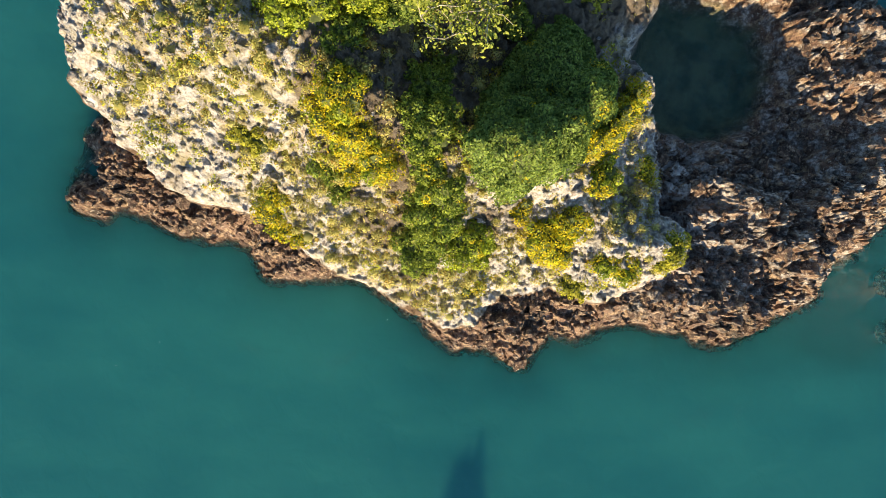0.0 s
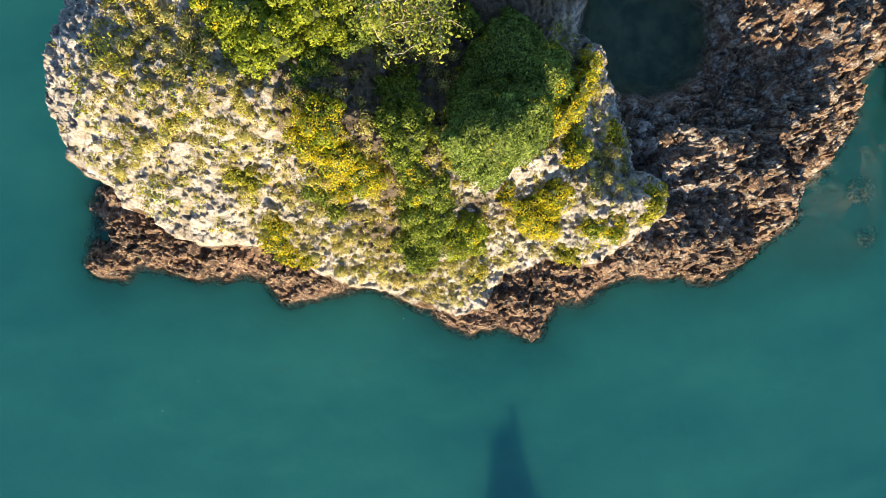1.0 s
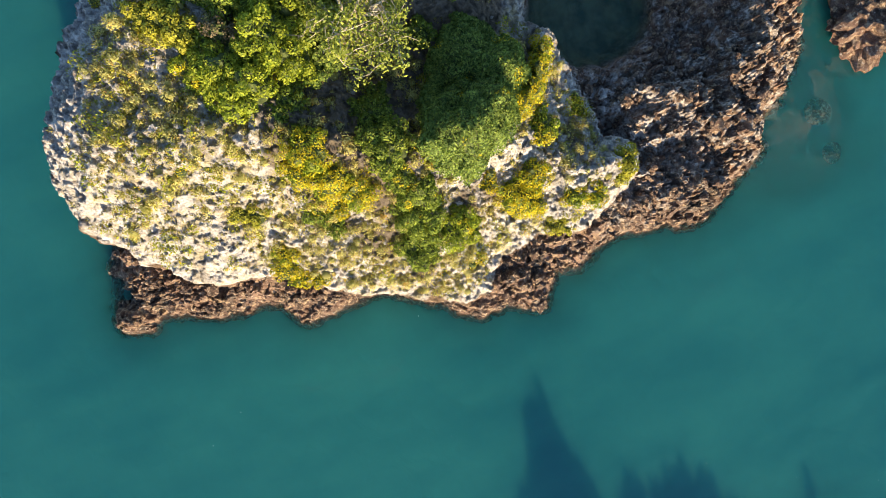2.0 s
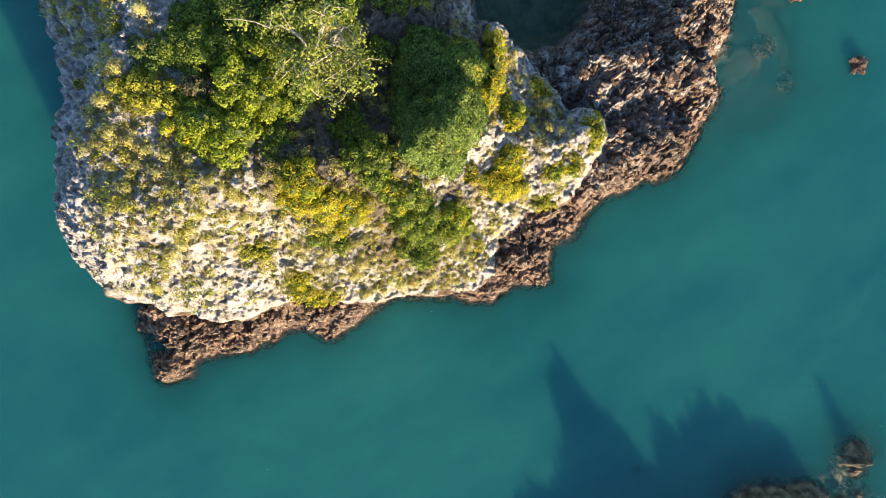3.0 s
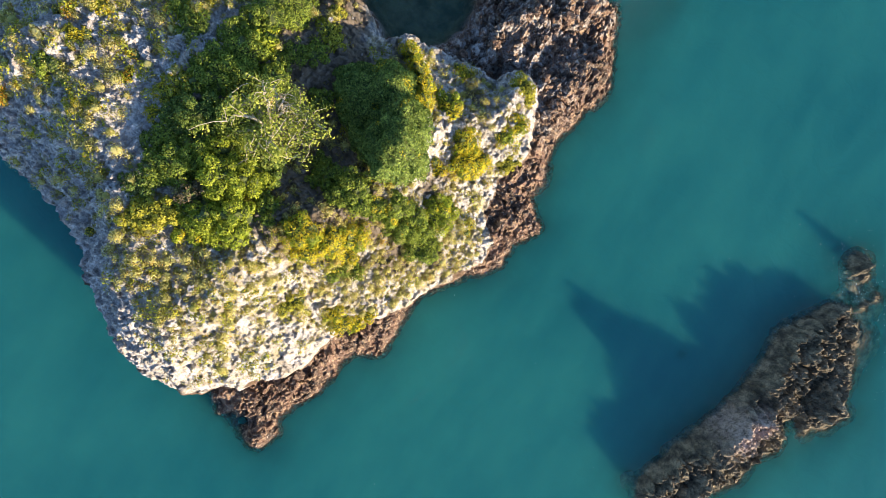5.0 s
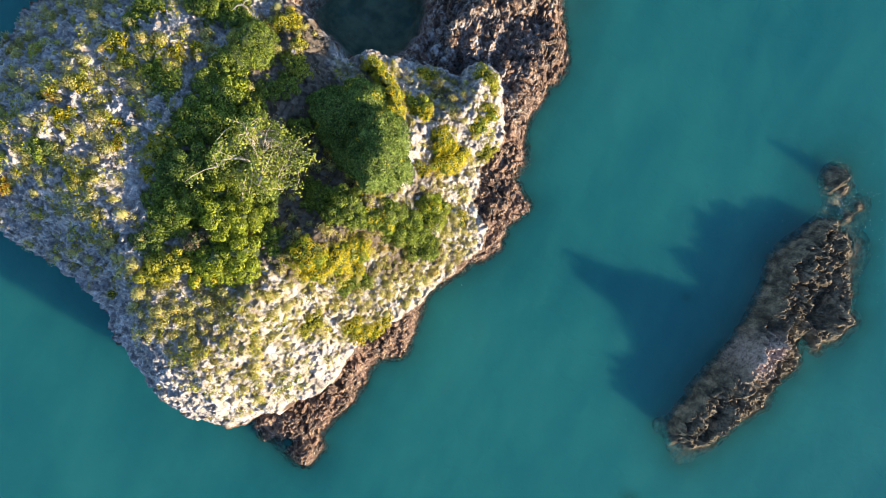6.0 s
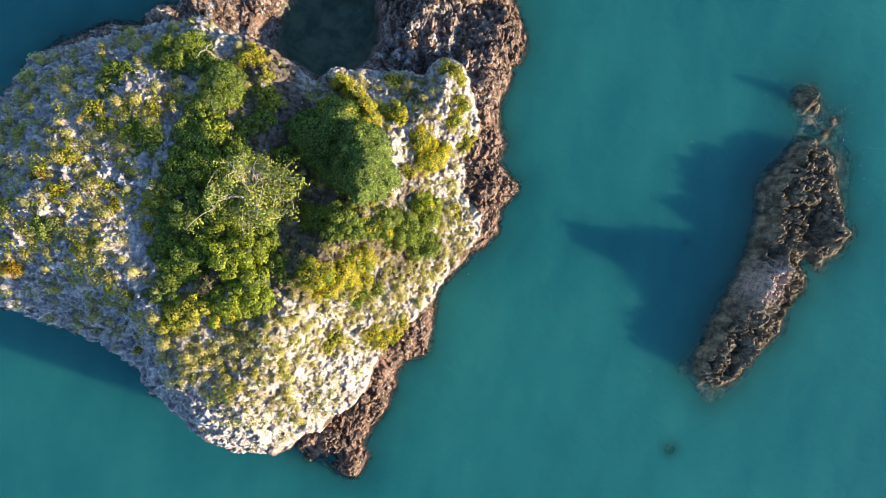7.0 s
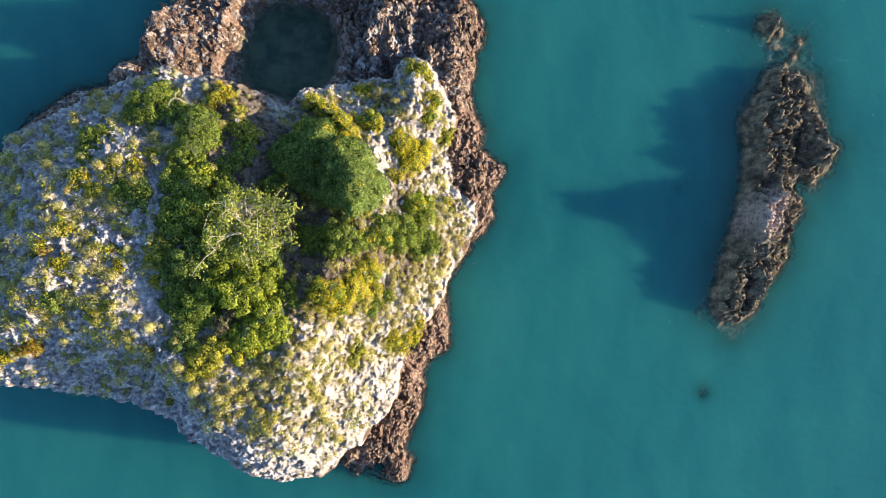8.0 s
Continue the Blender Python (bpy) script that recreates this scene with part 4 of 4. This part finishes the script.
# broad tussocks on the top, smaller ones on the slopes
big = scatter(11000, lambda x, y: tussock_density(x, y) * (0.9 * smooth(-6, -14, x) + 0.25) + hump(x, y, -23, -3, 5.5, 0.25), 0.68, 3)
low = scatter(40000, lambda x, y: tussock_density(x, y) * (0.35 + 0.9 * smooth(-16, -7, x)), 0.44, 13)
tiny = scatter(42000, lambda x, y: (0.12 + 0.9 * tussock_density(x, y) + hump(x, y, -7, -11, 5, 0.2) + hump(x, y, -1, 3, 4, 0.3)) * (0.15 + 0.85 * smooth(-18, -12, x + 0.3 * y)), 0.24, 23)
turfs = joined([mounds(*big, 0.33, 0.36, 120, 0.45, 1.5), mounds(*low, 0.20, 0.24, 60, 0.45, 1.7)])
tufts = joined([mounds(*big, 0.30, 0.34, 70, 0.45, 1.5), mounds(*low, 0.18, 0.22, 36, 0.45, 1.7), mounds(*tiny, 0.10, 0.12, 15, 0.5, 1.8)])
tagged(new("grass", leaf_mesh("grass", stack(domes(*big, 0.20, 0.26, 0.6, 1.2), domes(*low, 0.11, 0.15, 0.6, 1.2), leaves(*turfs, 0.12, 0.35, 0.45, 0.1),
                                             blades(*tufts, 0.15, 0.022)), STRAW)),
       "dry straw-yellow grass tussocks on rock", "grass", kind="stuff")


def herb_density(x, y):
    return 0.02 + 0.30 * smooth(0.05, 0.18, fbm(x * 0.6, y * 0.6, 131, 4)) + hump(x, y, -9.5, -7.0, 3.0, 0.3) + hump(x, y, -20, -3, 4, 0.2) \
        - hump(x, y, -16.5, -9.4, 2.2, 0.4) - hump(x, y, -14.0, -12.2, 2.0, 0.4) - hump(x, y, -10.0, -14.2, 2.0, 0.3) - hump(x, y, -16.3, -3.0, 2.0, 0.4)


hx, hy, hz = scatter(8000, herb_density, 0.36, 5)
tagged(new("herbs", leaf_mesh("herbs", stack(leaves(*mounds(hx, hy, hz, 0.34, 0.30, 54), 0.12)), HERB)),
       "low green herbs in rock pockets", "herbs", kind="stuff")


# ---- loose stones ----
def stone_mesh(name, seed, material, squash=0.7):
    bm = bmesh.new()
    bmesh.ops.create_icosphere(bm, subdivisions=2, radius=1)
    for v in bm.verts:
        k = 0.72 + 0.75 * noise.noise(v.co * 1.5 + Vector((seed * 3.7, seed, 1))) + 0.22 * noise.noise(v.co * 3.1 + Vector((seed, 5, 2)))
        v.co = Vector((v.co.x * k, v.co.y * k * 0.85, v.co.z * k * squash))
    me = bpy.data.meshes.new(name)
    bm.to_mesh(me)
    bm.free()
    me.materials.append(material)
    return me


def stones(name, label, x, y, sizes, material, group, sink=0.25):
    """Single stones half sunk in the ground."""
    kinds = [stone_mesh(name, k, material) for k in range(7)]
    z = land(x, y)[0]
    for k in range(len(x)):
        ob = tagged(new(name, kinds[k % 7]), label, "rock", group)
        s = float(sizes[k])
        ob.location = (x[k], y[k], z[k] + s * 0.7 * sink)
        ob.rotation_euler = (rng.uniform(-0.4, 0.4), rng.uniform(-0.4, 0.4), rng.uniform(0, 6.28))
        ob.scale = (s, s * rng.uniform(0.7, 1.1), s * rng.uniform(0.7, 1.1))


bx_, by_, bz_ = scatter(900, lambda x, y: 0.25 + 0.5 * smooth(0, 0.15, fbm(x * 0.3, y * 0.3, 171, 3)), 0.7, 9)
stones("limestone_block", "weathered white limestone block bedded in the slope", bx_[:260], by_[:260], rng.uniform(0.10, 0.30, 260),
       LIMESTONE, "limestone blocks on the islet", 0.1)


def ledge_places(count, seed):
    g = np.random.default_rng(seed)
    x, y = g.uniform(-22, 3, count), g.uniform(-17, 25, count)
    ok = (outline(x, y, CAP) < -0.3) & (outline(x, y, SHORE) > 0.1) & (outline(x, y, POOL) < -0.3)
    return x[ok], y[ok]


qx, qy = ledge_places(2600, 4)
stones("ledge_boulder", "jagged brown tidal boulder on the shore ledge", qx[:280], qy[:280], rng.uniform(0.18, 0.55, 280), SHORE_ROCK,
       "boulders on the shore ledge", 0.1)

# the rock across the channel, and awash rocks
def awash(x, y, r, h, seed, material, label, z=-0.3):
    me = bpy.data.meshes.new("sea_boulder")
    bm = bmesh.new()
    bmesh.ops.create_icosphere(bm, subdivisions=5, radius=1)
    for v in bm.verts:
        p = v.co * 1.6 + Vector((seed, seed * 2, 0))
        k = 0.8 + 0.35 * noise.noise(p) + 0.22 * noise.noise(p * 2.4) + 0.14 * noise.noise(p * 6) + 0.08 * noise.noise(p * 13)
        v.co = Vector((v.co.x * r * k, v.co.y * r * k, v.co.z * h * k))
    bm.to_mesh(me)
    bm.free()
    me.materials.append(material)
    ob = tagged(new("sea_boulder", me), label, "rock", "rocks awash round the islet")
    ob.location = (x, y, z)


awash(-5.9, 28.6, 3.6, 2.6, 3, SHORE_ROCK, "tan craggy rock across a narrow channel")
awash(2.1, 28.0, 0.75, 0.8, 5, SHORE_ROCK, "small brown rock just breaking the water")
awash(2.0, 25.8, 0.45, 0.4, 8, SHORE_ROCK, "small brown rock lying just under the water", -0.45)
awash(-1.8, 23.8, 0.75, 0.4, 9, SHORE_ROCK, "tan rock lying just under the water", -0.55)
awash(0.7, 23.8, 0.65, 0.4, 12, SHORE_ROCK, "tan rock lying just under the water", -0.55)

# foam flecks drifting by the sea rock
fx = np.concatenate([rng.normal(22.5, 2.2, 80), rng.normal(27, 3.0, 100), rng.uniform(-12, 30, 8), rng.normal(23.2, 0.45, 34)])
fy = np.concatenate([rng.normal(15.5, 2.0, 80), rng.normal(14, 4.0, 100), rng.uniform(-20, 16, 8), rng.normal(13.9, 0.35, 34)])
wet = (land(fx, fy)[0] < -0.2) & (islet(fx, fy)[0] < -0.1)
fp = np.stack([fx, fy, np.full(len(fx), 0.012)], 1)[wet]
fv, ff, _ = leaves(fp, np.tile([0, 0, 1.0], (len(fp), 1)), 0.062, 0.5, 0.0, 0.0)
fv[:, 2] = 0.012
tagged(new("foam", mesh_of("foam", fv, ff, FOAM)), "white foam flecks drifting on the sea", "foam", kind="stuff")
